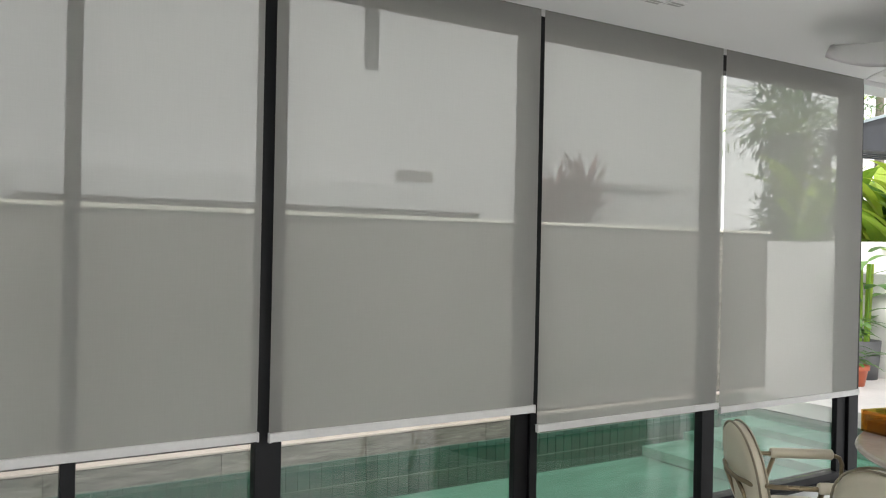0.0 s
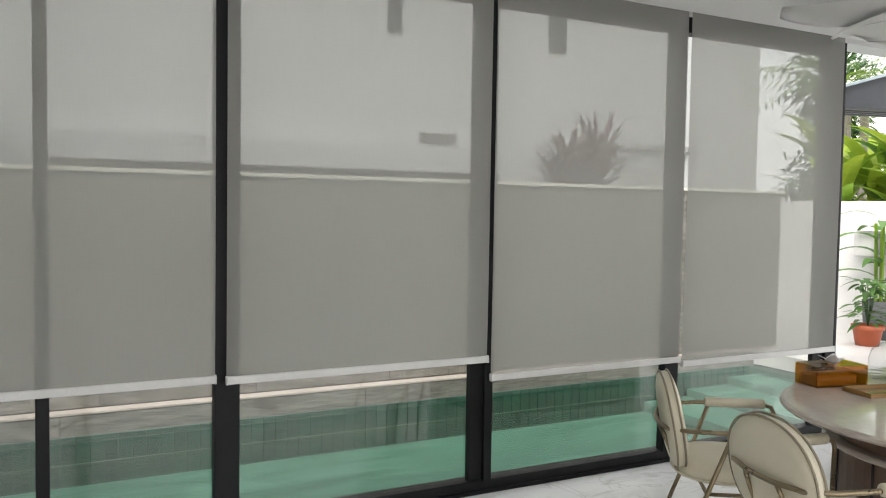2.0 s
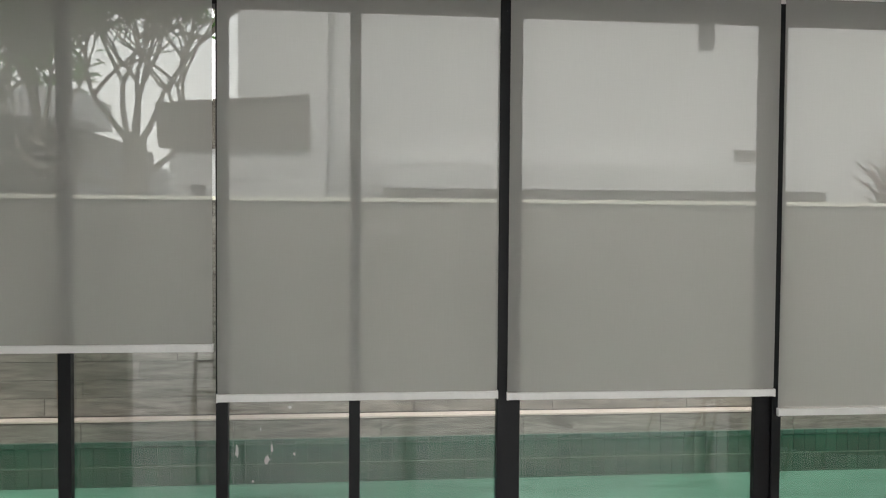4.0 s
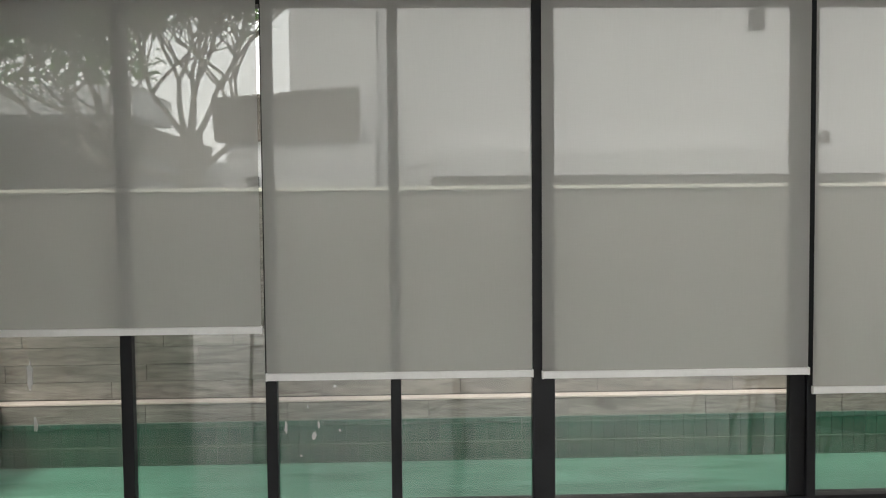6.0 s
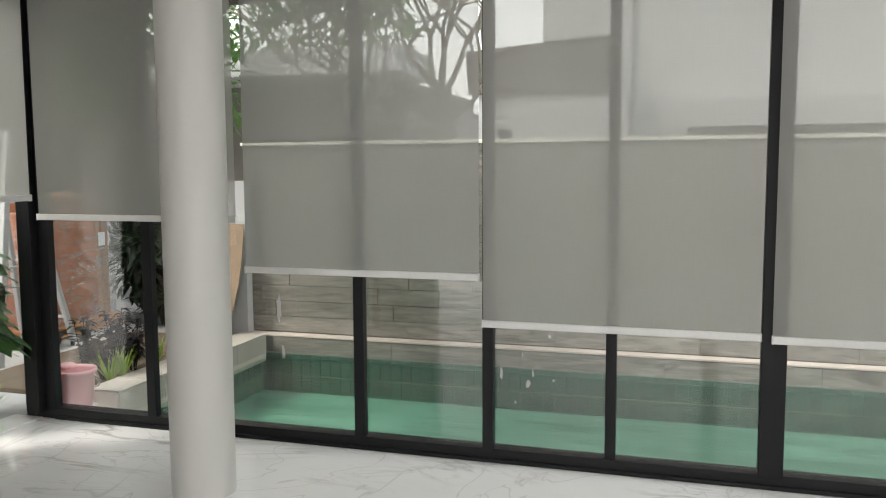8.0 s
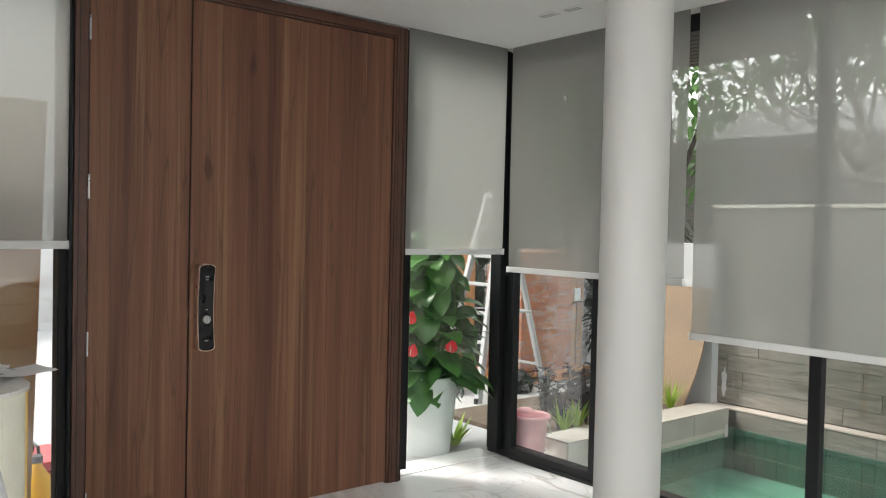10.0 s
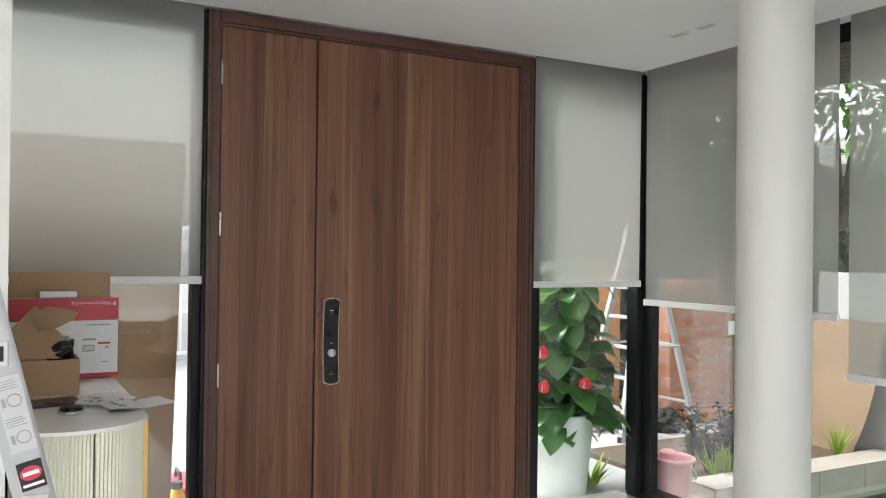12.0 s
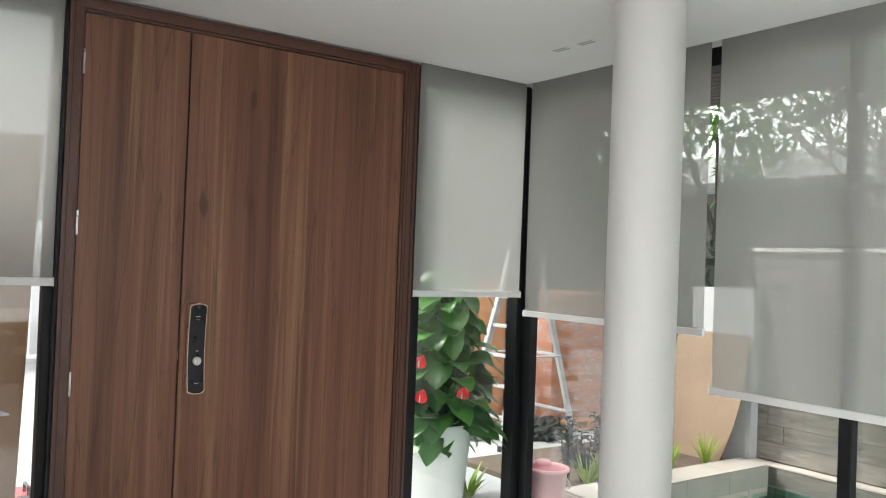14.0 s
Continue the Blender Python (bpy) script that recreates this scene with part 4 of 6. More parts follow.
def bucket():
    b = thing("bucket", (-2.43, 4.09, -0.03), "pale pink plastic mop bucket with a lever handle", "bucket")
    M["pink"] = tone("pink_plastic", (0.80, 0.42, 0.45), 0.35)
    bm = bmesh.new()
    lathe([(0.0, 0.004), (0.10, 0.004), (0.105, 0.0), (0.112, 0.02), (0.135, 0.26), (0.148, 0.265), (0.15, 0.285), (0.138, 0.29), (0.128, 0.27), (0.105, 0.03), (0.0, 0.025)], 36, bm)
    part("body", bm, M["pink"], b, smooth=True)
    part("spout", lathe([(0.05, 0.285), (0.06, 0.30), (0.045, 0.315), (0.0, 0.317)], 20, None, (-0.07, 0.02, 0)), M["pink"], b, smooth=True)
    part("handle", tube([(0.15 * math.cos(a), 0.15 * math.sin(a) * 0.9 + 0.02, 0.25 - 0.13 * math.sin(a)) for a in [i * math.pi / 14 for i in range(15)]], 0.006, 8), M["steel"], b, "grey lever handle", smooth=True)


bucket()


def step_ladder(name, m, height, half, foot_w, top_w, mat, label, rungs, rear=True, first=None, thick=0.026):
    """A-frame ladder: rungs along x, front rails lean back in y."""
    l = thing(name, (0, 0, 0), label, "ladder")
    def rail(y0, y1, x0, x1, w, d):
        bm = bmesh.new()
        a, b = Vector((x0, y0, 0.0)), Vector((x1, y1, height))
        dr = (b - a).normalized()
        sx = Vector((1, 0, 0))
        sy = sx.cross(dr).normalized()
        ring = []
        for p in (a, b):
            ring.append([bm.verts.new(p + sx * i * d / 2 + sy * j * w / 2) for i, j in ((-1, -1), (1, -1), (1, 1), (-1, 1))])
        for k in range(4):
            bm.faces.new((ring[0][k], ring[0][(k + 1) % 4], ring[1][(k + 1) % 4], ring[1][k]))
        bm.faces.new(ring[0][::-1])
        bm.faces.new(ring[1])
        bmesh.ops.bevel(bm, geom=bm.edges[:], offset=0.004, segments=2, affect="EDGES")
        return bm
    for s in (-1, 1):
        r = part("rail", rail(half, 0.03, s * foot_w / 2, s * top_w / 2, 0.062, thick), M[mat], l)
        part("foot", box(s * foot_w / 2 - 0.02, s * foot_w / 2 + 0.02, half - 0.04, half + 0.04, -0.004, 0.05, 0.006), M["rubber"], r)
        if rear:
            r = part("rear_rail", rail(-half, -0.03, s * foot_w / 2, s * top_w / 2, 0.05, thick * 0.92), M[mat], l)
            part("foot", box(s * foot_w / 2 - 0.02, s * foot_w / 2 + 0.02, -half - 0.035, -half + 0.035, -0.004, 0.05, 0.006), M["rubber"], r)
    for i in range(rungs):
        f = (i + 1) / (rungs + 0.6) if first is None else (first + 0.27 * i) / height
        z, y = f * height, half + (0.03 - half) * f
        w = foot_w + (top_w - foot_w) * f
        g = part("rung", box(-w / 2 - 0.012, w / 2 + 0.012, y - 0.016, y + 0.016, z - 0.016, z + 0.016, 0.004), M[mat], l)
        for s in (-1, 1):
            part("rung_socket", box(s * (w / 2 + 0.0125) - 0.003, s * (w / 2 + 0.0125) + 0.003, y - 0.021, y + 0.021, z - 0.023, z + 0.023, 0.0028), M["knob_silver"], g)
            part("rung_hole", box(s * (w / 2 + 0.016) - 0.0012, s * (w / 2 + 0.016) + 0.0012, y - 0.013, y + 0.013, z - 0.013, z + 0.013), M["rubber"], g)
        if rear and i % 2 == 0:
            part("rear_rung", box(-w / 2, w / 2, -y - 0.012, -y + 0.012, z - 0.012, z + 0.012, 0.003), M[mat], l)
    part("hinge_cap", box(-top_w / 2 - 0.02, top_w / 2 + 0.02, -0.055, 0.06, height - 0.03, height + 0.03, 0.008), M[mat], l)
    for s in (-1, 1):
        zb = height * 0.42
        yb = half * 0.58
        part("spreader", tube([(s * (foot_w * 0.46), yb, zb), (s * (foot_w * 0.46), -yb, zb)], 0.010, 8), M[mat], l)
    l.matrix_world = m
    return l


step_ladder("step_ladder", pose(-4.20, 5.36, -0.03, 0, 0, 183), 1.95, 0.47, 0.56, 0.20, "ladder", "aluminium step ladder standing open on the paving", 6, True, 0.28, 0.05)


def wrapped_crate():
    c = thing("wrapped_crate", (-4.55, 6.35, -0.03), "tall brown cardboard crate wrapped in clear stretch film", "crate")
    M["card_red"] = plain("brown_card", (0.40, 0.165, 0.085), (0.28, 0.105, 0.055), 0.6, scale=4, fine=50)
    M["raw_wood"] = plain("raw_pine", (0.52, 0.26, 0.12), (0.40, 0.19, 0.085), 0.6, scale=9, fine=60)
    part("carton", box(-0.30, 0.25, -0.50, 0.28, 0.14, 1.24, 0.008), M["card_red"], c)
    part("carton", box(-0.22, 0.22, -0.35, 0.10, 1.24, 1.36, 0.008), M["card_red"], c)
    for y in (0.30, 0.42):
        part("timber", box(0.10, 0.20, y, y + 0.10, 0.0, 1.26, 0.004), M["raw_wood"], c)
    for z in (0.02, 0.10):
        part("pallet_board", box(-0.4, 0.35, -0.6, 0.55, z, z + 0.022, 0.002), M["raw_wood"], c)
    for y in (-0.5, 0.0, 0.45):
        part("pallet_block", box(-0.38, 0.33, y - 0.05, y + 0.05, 0.042, 0.099), M["raw_wood"], c)
    bm = box(-0.312, 0.262, -0.515, 0.53, 0.13, 1.262)
    bmesh.ops.subdivide_edges(bm, edges=bm.edges[:], cuts=18, use_grid_fill=True)
    for v in bm.verts:
        n = noise.noise(Vector((v.co.x * 7, v.co.y * 7, v.co.z * 2.2))) + 0.6 * noise.noise(v.co * 19)
        v.co += Vector((n * 0.012 + 0.006, 0, 0)) if v.co.x > 0 else Vector((-abs(n) * 0.01, 0, 0))
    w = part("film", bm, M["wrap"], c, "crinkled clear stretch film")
    w.visible_shadow = False
    part("plank", box(-0.52, -0.46, -1.0, -0.52, 0.0, 1.5, 0.004), M["raw_wood"], c)
    for i in range(4):
        part("plank", box(-0.50 + 0.02 * i, 0.3, -0.50 + 0.2 * i, -0.40 + 0.2 * i, 1.38 + 0.002 * i, 1.40 + 0.002 * i, 0.003), M["raw_wood"], c)
    fl = bmesh.new()
    rows2 = [[fl.verts.new((0.28 + 0.05 * noise.noise(Vector((i * 0.9, j * 0.7, 3))) + 0.02 * j / 8, 0.45 + 0.026 * i * (0.5 + j / 10) + 0.03 * noise.noise(Vector((i, j, 9))), 1.22 - 0.055 * j)) for i in range(8)] for j in range(10)]
    for ra, rb in zip(rows2, rows2[1:]):
        for i in range(7):
            fl.faces.new((ra[i], ra[i + 1], rb[i + 1], rb[i]))
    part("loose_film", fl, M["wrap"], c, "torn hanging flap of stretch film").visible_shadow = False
    part("label_sheet", box(0.277, 0.279, 0.28, 0.38, 0.86, 1.0), M["paint"], c)
    for i in range(3):
        part("mark", box(0.205, 0.208, 0.32 + 0.004 * i, 0.36, 1.10 + i * 0.05, 1.125 + i * 0.05), M["rubber"], c)


wrapped_crate()


def leaning_board():
    b = thing("plywood_sheet", (0, 0, 0), "tan plywood sheet leaning against the white wall end", "board")
    M["ply"] = plain("plywood", (0.285, 0.20, 0.13), (0.215, 0.15, 0.098), 0.6, scale=2, fine=30, bump=0.2)
    bm = bmesh.new()
    pts = [(-0.36, 0.0), (0.24, 0.0), (0.29, 0.15), (0.34, 0.33), (0.375, 0.52), (0.395, 0.72), (0.40, 1.10), (-0.36, 1.12)]
    lo = [bm.verts.new((x, 0, z)) for x, z in pts]
    hi = [bm.verts.new((x, 0.012, z)) for x, z in pts]
    bm.faces.new(lo)
    bm.faces.new(hi[::-1])
    for i in range(len(pts)):
        j = (i + 1) % len(pts)
        bm.faces.new((lo[i], hi[i], hi[j], lo[j]))
    part("sheet", bm, M["ply"], b)
    b.matrix_world = pose(-2.83, 6.22, 0.012, -9, 0, 0)


leaning_board()


def black_plant(x, y, height, seed):
    rng = random.Random(seed)
    t = thing("black_foliage_plant", (x, y, 0.01), "almost black upright plant with curled leaves in the bed", "plant", "black plants in the bed")
    stems, leaves = bmesh.new(), bmesh.new()
    for i in range(7):
        a = rng.uniform(0, 6.28)
        h = height * rng.uniform(0.6, 1.05)
        lean = Vector((math.cos(a), math.sin(a), 0)) * rng.uniform(0.02, 0.13)
        add_tube(stems, [(lean.x * 0.2, lean.y * 0.2, 0), (lean.x * 0.6, lean.y * 0.6, h * 0.5), (lean.x, lean.y, h)], [0.006, 0.005, 0.003], 5)
        for k in range(16):
            f = 0.35 + 0.65 * k / 15
            b = rng.uniform(0, 6.28)
            add_leaf(leaves, Vector((lean.x * f, lean.y * f, h * f)), (math.cos(b), math.sin(b), rng.uniform(0.0, 1.2)), (0, 0, 1), rng.uniform(0.07, 0.13), rng.uniform(0.028, 0.048), rng.uniform(0.6, 1.4), 4)
    part("stems", stems, M["leaf_black"], t)
    part("leaves", leaves, M["leaf_black"], t)


for i, (x, y, h) in enumerate(((-2.78, 4.63, 0.50), (-2.70, 4.72, 0.36), (-2.66, 5.02, 0.42), (-2.74, 5.10, 0.46), (-3.05, 5.3, 0.4))):
    black_plant(x, y, h, 60 + i)


def crumpled_heap(name, x, y, size, mat, label, category, seed):
    h = thing(name, (x, y, -0.03), label, category)
    bm = bmesh.new()
    bmesh.ops.create_icosphere(bm, subdivisions=4, radius=1.0)
    for v in bm.verts:
        n = v.co.normalized()
        q = n * 2.4 + Vector((seed, 0, 0))
        k = 1 + 0.35 * noise.noise(q) + 0.28 * abs(noise.noise(q * 2.7)) + 0.12 * noise.noise(q * 6)
        v.co = Vector((n.x * size[0] * k, n.y * size[1] * k, max(0.0, (n.z * k + 0.55) * size[2])))
    part("folds", bm, M[mat], h)


M["dust_sheet"] = plain("grey_plastic_sheet", (0.42, 0.43, 0.45), (0.25, 0.26, 0.28), 0.3, scale=9, fine=60)
crumpled_heap("plastic_sheet", -4.55, 5.02, (0.22, 0.18, 0.12), "dust_sheet", "crumpled grey plastic sheet lying on the paving", "sheet", 3.0)
crumpled_heap("rubbish_bag", -4.12, 5.62, (0.15, 0.16, 0.13), "rubber", "crumpled black rubbish bag on the paving", "bag", 7.0)
for i, (x, y) in enumerate(((-2.60, 4.66), (-2.58, 4.78), (-2.60, 5.22), (-2.68, 5.7), (-2.63, 6.1))):
    rosette("grass_tuft", (x, y, 0.01), "fresh yellow-green grass tuft in the bed", "plant", "leaf_bright", 30, 0.26, 0.014, (1.2, 5.0), 70 + i, 0.0, 0.5, group="grass tufts in the bed")


# ---- beyond the left sidelight ----
def hoarding():
    b = thing("protective_board", (-2.75, 0, 0), "brown protective board with tape, standing behind the sidelight", "board")
    M["brown_board"] = plain("brown_board", (0.36, 0.22, 0.11), (0.29, 0.17, 0.085), 0.35, scale=2.5, fine=25, bump=0.25)
    bm = bmesh.new()
    add_box(bm, -0.008, 0.008, -1.0, 0.825, -0.03, 2.19)
    for v in bm.verts:
        if v.co.y > 0:
            v.co.y += 0.065 * (v.co.z / 2.2)
    part("sheet", bm, M["brown_board"], b)
    for z in (0.55, 1.28, 1.9):
        part("tape", box(0.0085, 0.0095, -1.0, 0.80, z, z + 0.05), M["film_tape"], b)
    return b


M["film_tape"] = plain("packing_tape", (0.42, 0.28, 0.15), (0.36, 0.23, 0.12), 0.15)
hoarding()


def street():
    tagged(part("road", box(-30, -11.6, -40, 40, -0.05, -0.012), M["road"]), "light grey road beyond the gate", "road", kind="structure")
    tagged(part("driveway", box(-10.9, -2.62, -6, 4.25, -0.06, -0.008), M["drive"]), "pale tiled driveway outside the entrance", "driveway", kind="structure")
    g = thing("gate", (-10.3, 0, 0), "white barred metal driveway gate", "gate")
    for y in (-0.6, 2.55):
        part("gate_post", box(-0.03, 0.03, y, y + 0.06, -0.02, 1.45, 0.004), M["rail"], g)
    for z in (0.15, 1.35):
        part("gate_rail", box(-0.02, 0.02, -0.6, 2.6, z, z + 0.05, 0.004), M["rail"], g)
    for i in range(24):
        y = -0.55 + i * 0.13
        part("bar", box(-0.01, 0.01, y, y + 0.022, 0.2, 1.35), M["rail"], g)
    # added block: dims the sky behind the left sidelight's blind
    o = thing("opposite_house", (-26, 0, -0.03), "plain house added across the road to cover the bright sky", "house")
    part("wall", box(-6, 0, -16, 16, 0, 10.2), M["street_front"], o)
    for y in (-9, -4, 1, 6):
        for z in (0.9,):
            wd = part("window", box(0.002, 0.03, y, y + 2.2, z, z + 1.8), M["rail"], o)
            part("pane", box(0.031, 0.04, y + 0.1, y + 2.1, z + 0.1, z + 1.7), M["road"], wd)
    v = thing("van", (-15.0, 1.0, -0.012), "white delivery van parked on the road", "van")
    body = bmesh.new()
    add_box(body, -0.9, 0.9, -2.3, 2.3, 0.35, 2.1, 0.12)
    part("body", body, M["van_white"], v)
    for y in (-1.2, 0.2):
        part("window", box(0.895, 0.905, y, y + 1.0, 1.25, 1.8, 0.003), M["dark"], v)
    for x in (-0.85, 0.85):
        for y in (-1.45, 1.45):
            bm = bmesh.new()
            add_tube(bm, [(x - 0.1, y, 0.35), (x + 0.1, y, 0.35)], 0.35, 24)
            w = part("wheel", bm, M["rubber"], v)
            bm = bmesh.new()
            add_tube(bm, [(x - 0.105, y, 0.35), (x + 0.105, y, 0.35)], 0.2, 20)
            part("rim", bm, M["steel"], w)


M["road"] = plain("road_surface", (0.36, 0.36, 0.36), (0.29, 0.29, 0.29), 0.8, scale=1, fine=60, bump=0.3)
M["drive"] = plain("driveway_tile", (0.34, 0.345, 0.35), (0.28, 0.285, 0.29), 0.65, scale=1, fine=40, bump=0.1)
M["van_white"] = plain("van_paint", (0.78, 0.78, 0.78), (0.74, 0.74, 0.75), 0.2, bump=0.0)
street()


def tool_case():
    c = thing("tool_case", (-3.25, 0.98, -0.008), "red tool case with black trim on the driveway", "case")
    part("shell", box(-0.2, 0.2, -0.14, 0.12, 0.0, 0.22, 0.02), M["case_red"], c)
    part("lid", box(-0.2, 0.2, -0.14, 0.12, 0.224, 0.28, 0.02), M["case_red"], c)
    part("handle", tube([(-0.07, -0.01, 0.28), (-0.06, -0.01, 0.33), (0.06, -0.01, 0.33), (0.07, -0.01, 0.28)], 0.01, 8), M["rubber"], c)
    part("latch", box(0.2, 0.212, -0.05, -0.01, 0.18, 0.25, 0.003), M["rubber"], c)
    j = thing("yellow_container", (-3.0, 0.915, -0.008), "yellow plastic container on the driveway", "container")
    part("body", lathe([(0.0, 0.0), (0.07, 0.0), (0.075, 0.02), (0.07, 0.22), (0.03, 0.28), (0.03, 0.32), (0.0, 0.32)], 24), M["case_yellow"], j, smooth=True)
    part("cap", lathe([(0.034, 0.30), (0.034, 0.335), (0.0, 0.337)], 16), M["rubber"], j)


M["case_red"] = tone("red_plastic", (0.45, 0.03, 0.04), 0.35)
M["case_yellow"] = tone("yellow_plastic", (0.85, 0.55, 0.03), 0.4)
tool_case()


# ---- entrance: lock, console and its clutter ----
def smart_lock():
    k = thing("door_lock", (-2.384, 1.570, 1.153), "black electronic door lock with a bronze rim and knob", "lock")
    M["lock_black"] = plain("lock_black", (0.007, 0.008, 0.009), (0.005, 0.005, 0.006), 0.3, bump=0.0, spec=0.3)
    M["bronze"] = plain("bronze_rim", (0.62, 0.46, 0.38), (0.52, 0.38, 0.31), 0.3, 0.9)
    def slab(w, h, x0, x1, n=14):
        bm = bmesh.new()
        rows_ = []
        out = []
        for i in range(n + 1):
            a = math.pi * i / n
            out.append((-w / 2 * math.cos(a), h / 2 - 0.018 + 0.018 * math.sin(a)))
        side = [(w / 2, h / 2 - 0.018 - (h - 0.036) * i / 16) for i in range(1, 16)]
        ring = out + side + [(-x, -z) for x, z in out] + [(-x, -z) for x, z in side]
        def bow(z):
            return 0.020 * (z / 0.23) ** 2
        f0 = [bm.verts.new((x0, y, z)) for y, z in ring]
        f1 = [bm.verts.new((x1 + bow(z), y, z)) for y, z in ring]
        for i in range(len(ring)):
            j = (i + 1) % len(ring)
            bm.faces.new((f0[i], f0[j], f1[j], f1[i]))
        bm.faces.new(f0)
        n0, m = len(out), len(side)
        bm.faces.new(f1[:n0][::-1])
        bm.faces.new(f1[n0 + m:2 * n0 + m][::-1])
        right = [f1[n0 - 1]] + f1[n0:n0 + m] + [f1[n0 + m]]
        left = [f1[0]] + f1[2 * n0 + m:][::-1] + [f1[2 * n0 + m - 1]]
        for i in range(m + 1):
            bm.faces.new((left[i], left[i + 1], right[i + 1], right[i]))
        bmesh.ops.triangulate(bm, faces=[f for f in bm.faces if len(f.verts) > 4])
        return bm
    part("rim", slab(0.090, 0.456, 0.0, 0.040), M["bronze"], k, "bronze metal rim")
    part("body", slab(0.081, 0.447, 0.0, 0.043), M["lock_black"], k)
    kb = lathe([(0.021, 0.040), (0.021, 0.056), (0.018, 0.060), (0.0, 0.060)], 28)
    bmesh.ops.transform(kb, matrix=pose(0, 0.002, -0.062, 0, 90, 0), verts=kb.verts)
    kn = part("knob", kb, M["knob_silver"], k, "round metal thumb knob", smooth=True)
    part("grip", box(0.059, 0.072, -0.001, 0.005, -0.080, -0.044, 0.002), M["steel"], kn)
    for z, w in ((0.160, 0.022), (0.145, 0.016), (-0.012, 0.012), (-0.175, 0.022)):
        part("mark", box(0.052, 0.0545, -w / 2, w / 2, z, z + 0.003), M["steel"], k)


smart_lock()


def console():
    c = thing("console_cabinet", (0, 0.05, 0), "tall cream fluted cabinet with a rounded end and white top", "cabinet")
    M["fluted"] = plain("cream_lacquer", (0.74, 0.73, 0.62), (0.68, 0.67, 0.56), 0.4, bump=0.03)
    M["brass"] = plain("brushed_brass", (0.62, 0.43, 0.16), (0.5, 0.34, 0.12), 0.3, 0.9)
    M["top_white"] = plain("white_top", (0.80, 0.80, 0.78), (0.76, 0.76, 0.74), 0.12, bump=0.0)
    D, H, XE, XB = 0.425, 1.027, -1.30, 0.20
    def end(f, grow=0.0):
        """The rounded end, f from 0 at the wall to 1 at the long side."""
        a = -0.62 + (math.pi / 2 + 0.62) * f
        return (XE + (XB + grow) * math.cos(a), D * 0.44 + (D * 0.56 + grow) * math.sin(a))
    def shell(f0, f1, n):
        bm = bmesh.new()
        lo, hi = [], []
        for i in range(n + 1):
            x, y = end(f0 + (f1 - f0) * i / n, -0.006 * (i % 2))
            lo.append(bm.verts.new((x, max(y, 0.003), 0.06)))
            hi.append(bm.verts.new((x, max(y, 0.003), H)))
        for i in range(n):
            bm.faces.new((lo[i], lo[i + 1], hi[i + 1], hi[i]))
        return bm
    part("carcass", box(-2.32, XE - 0.002, 0.004, D - 0.004, 0.0, H), M["fluted"], c)
    part("plinth", box(XE - 0.001, XE + 0.12, 0.03, D - 0.06, 0.0, 0.058), M["fluted"], c)
    part("door", shell(0.0, 0.395, 34), M["fluted"], c, "fluted curved cabinet door")
    part("door", shell(0.405, 1.0, 44), M["fluted"], c, "fluted curved cabinet door")
    part("gap_strip", box(XE + 0.10, XE + 0.185, 0.17, 0.19, 0.06, H), M["rubber"], c)
    part("edge_strip", box(XE - 0.15, XE - 0.09, D - 0.003, D + 0.034, 0.0, H - 0.02, 0.003), M["brass"], c, "brass edge strip")
    bm = bmesh.new()
    ring = [(-2.325, 0.0), (-2.325, D + 0.012)] + [end(1 - i / 30, 0.014) for i in range(31)]
    ring = [(x, max(y, 0.0)) for x, y in ring]
    lo = [bm.verts.new((x, y, H + 0.001)) for x, y in ring]
    hi = [bm.verts.new((x, y, H + 0.014)) for x, y in ring]
    for i in range(len(ring)):
        j = (i + 1) % len(ring)
        bm.faces.new((lo[i], lo[j], hi[j], hi[i]))
    bm.faces.new(hi)
    bm.faces.new(lo[::-1])
    bmesh.ops.recalc_face_normals(bm, faces=bm.faces)
    bmesh.ops.triangulate(bm, faces=[f for f in bm.faces if len(f.verts) > 4])
    part("top", bm, M["top_white"], c, "white polished top")


console()
TOP = 1.041


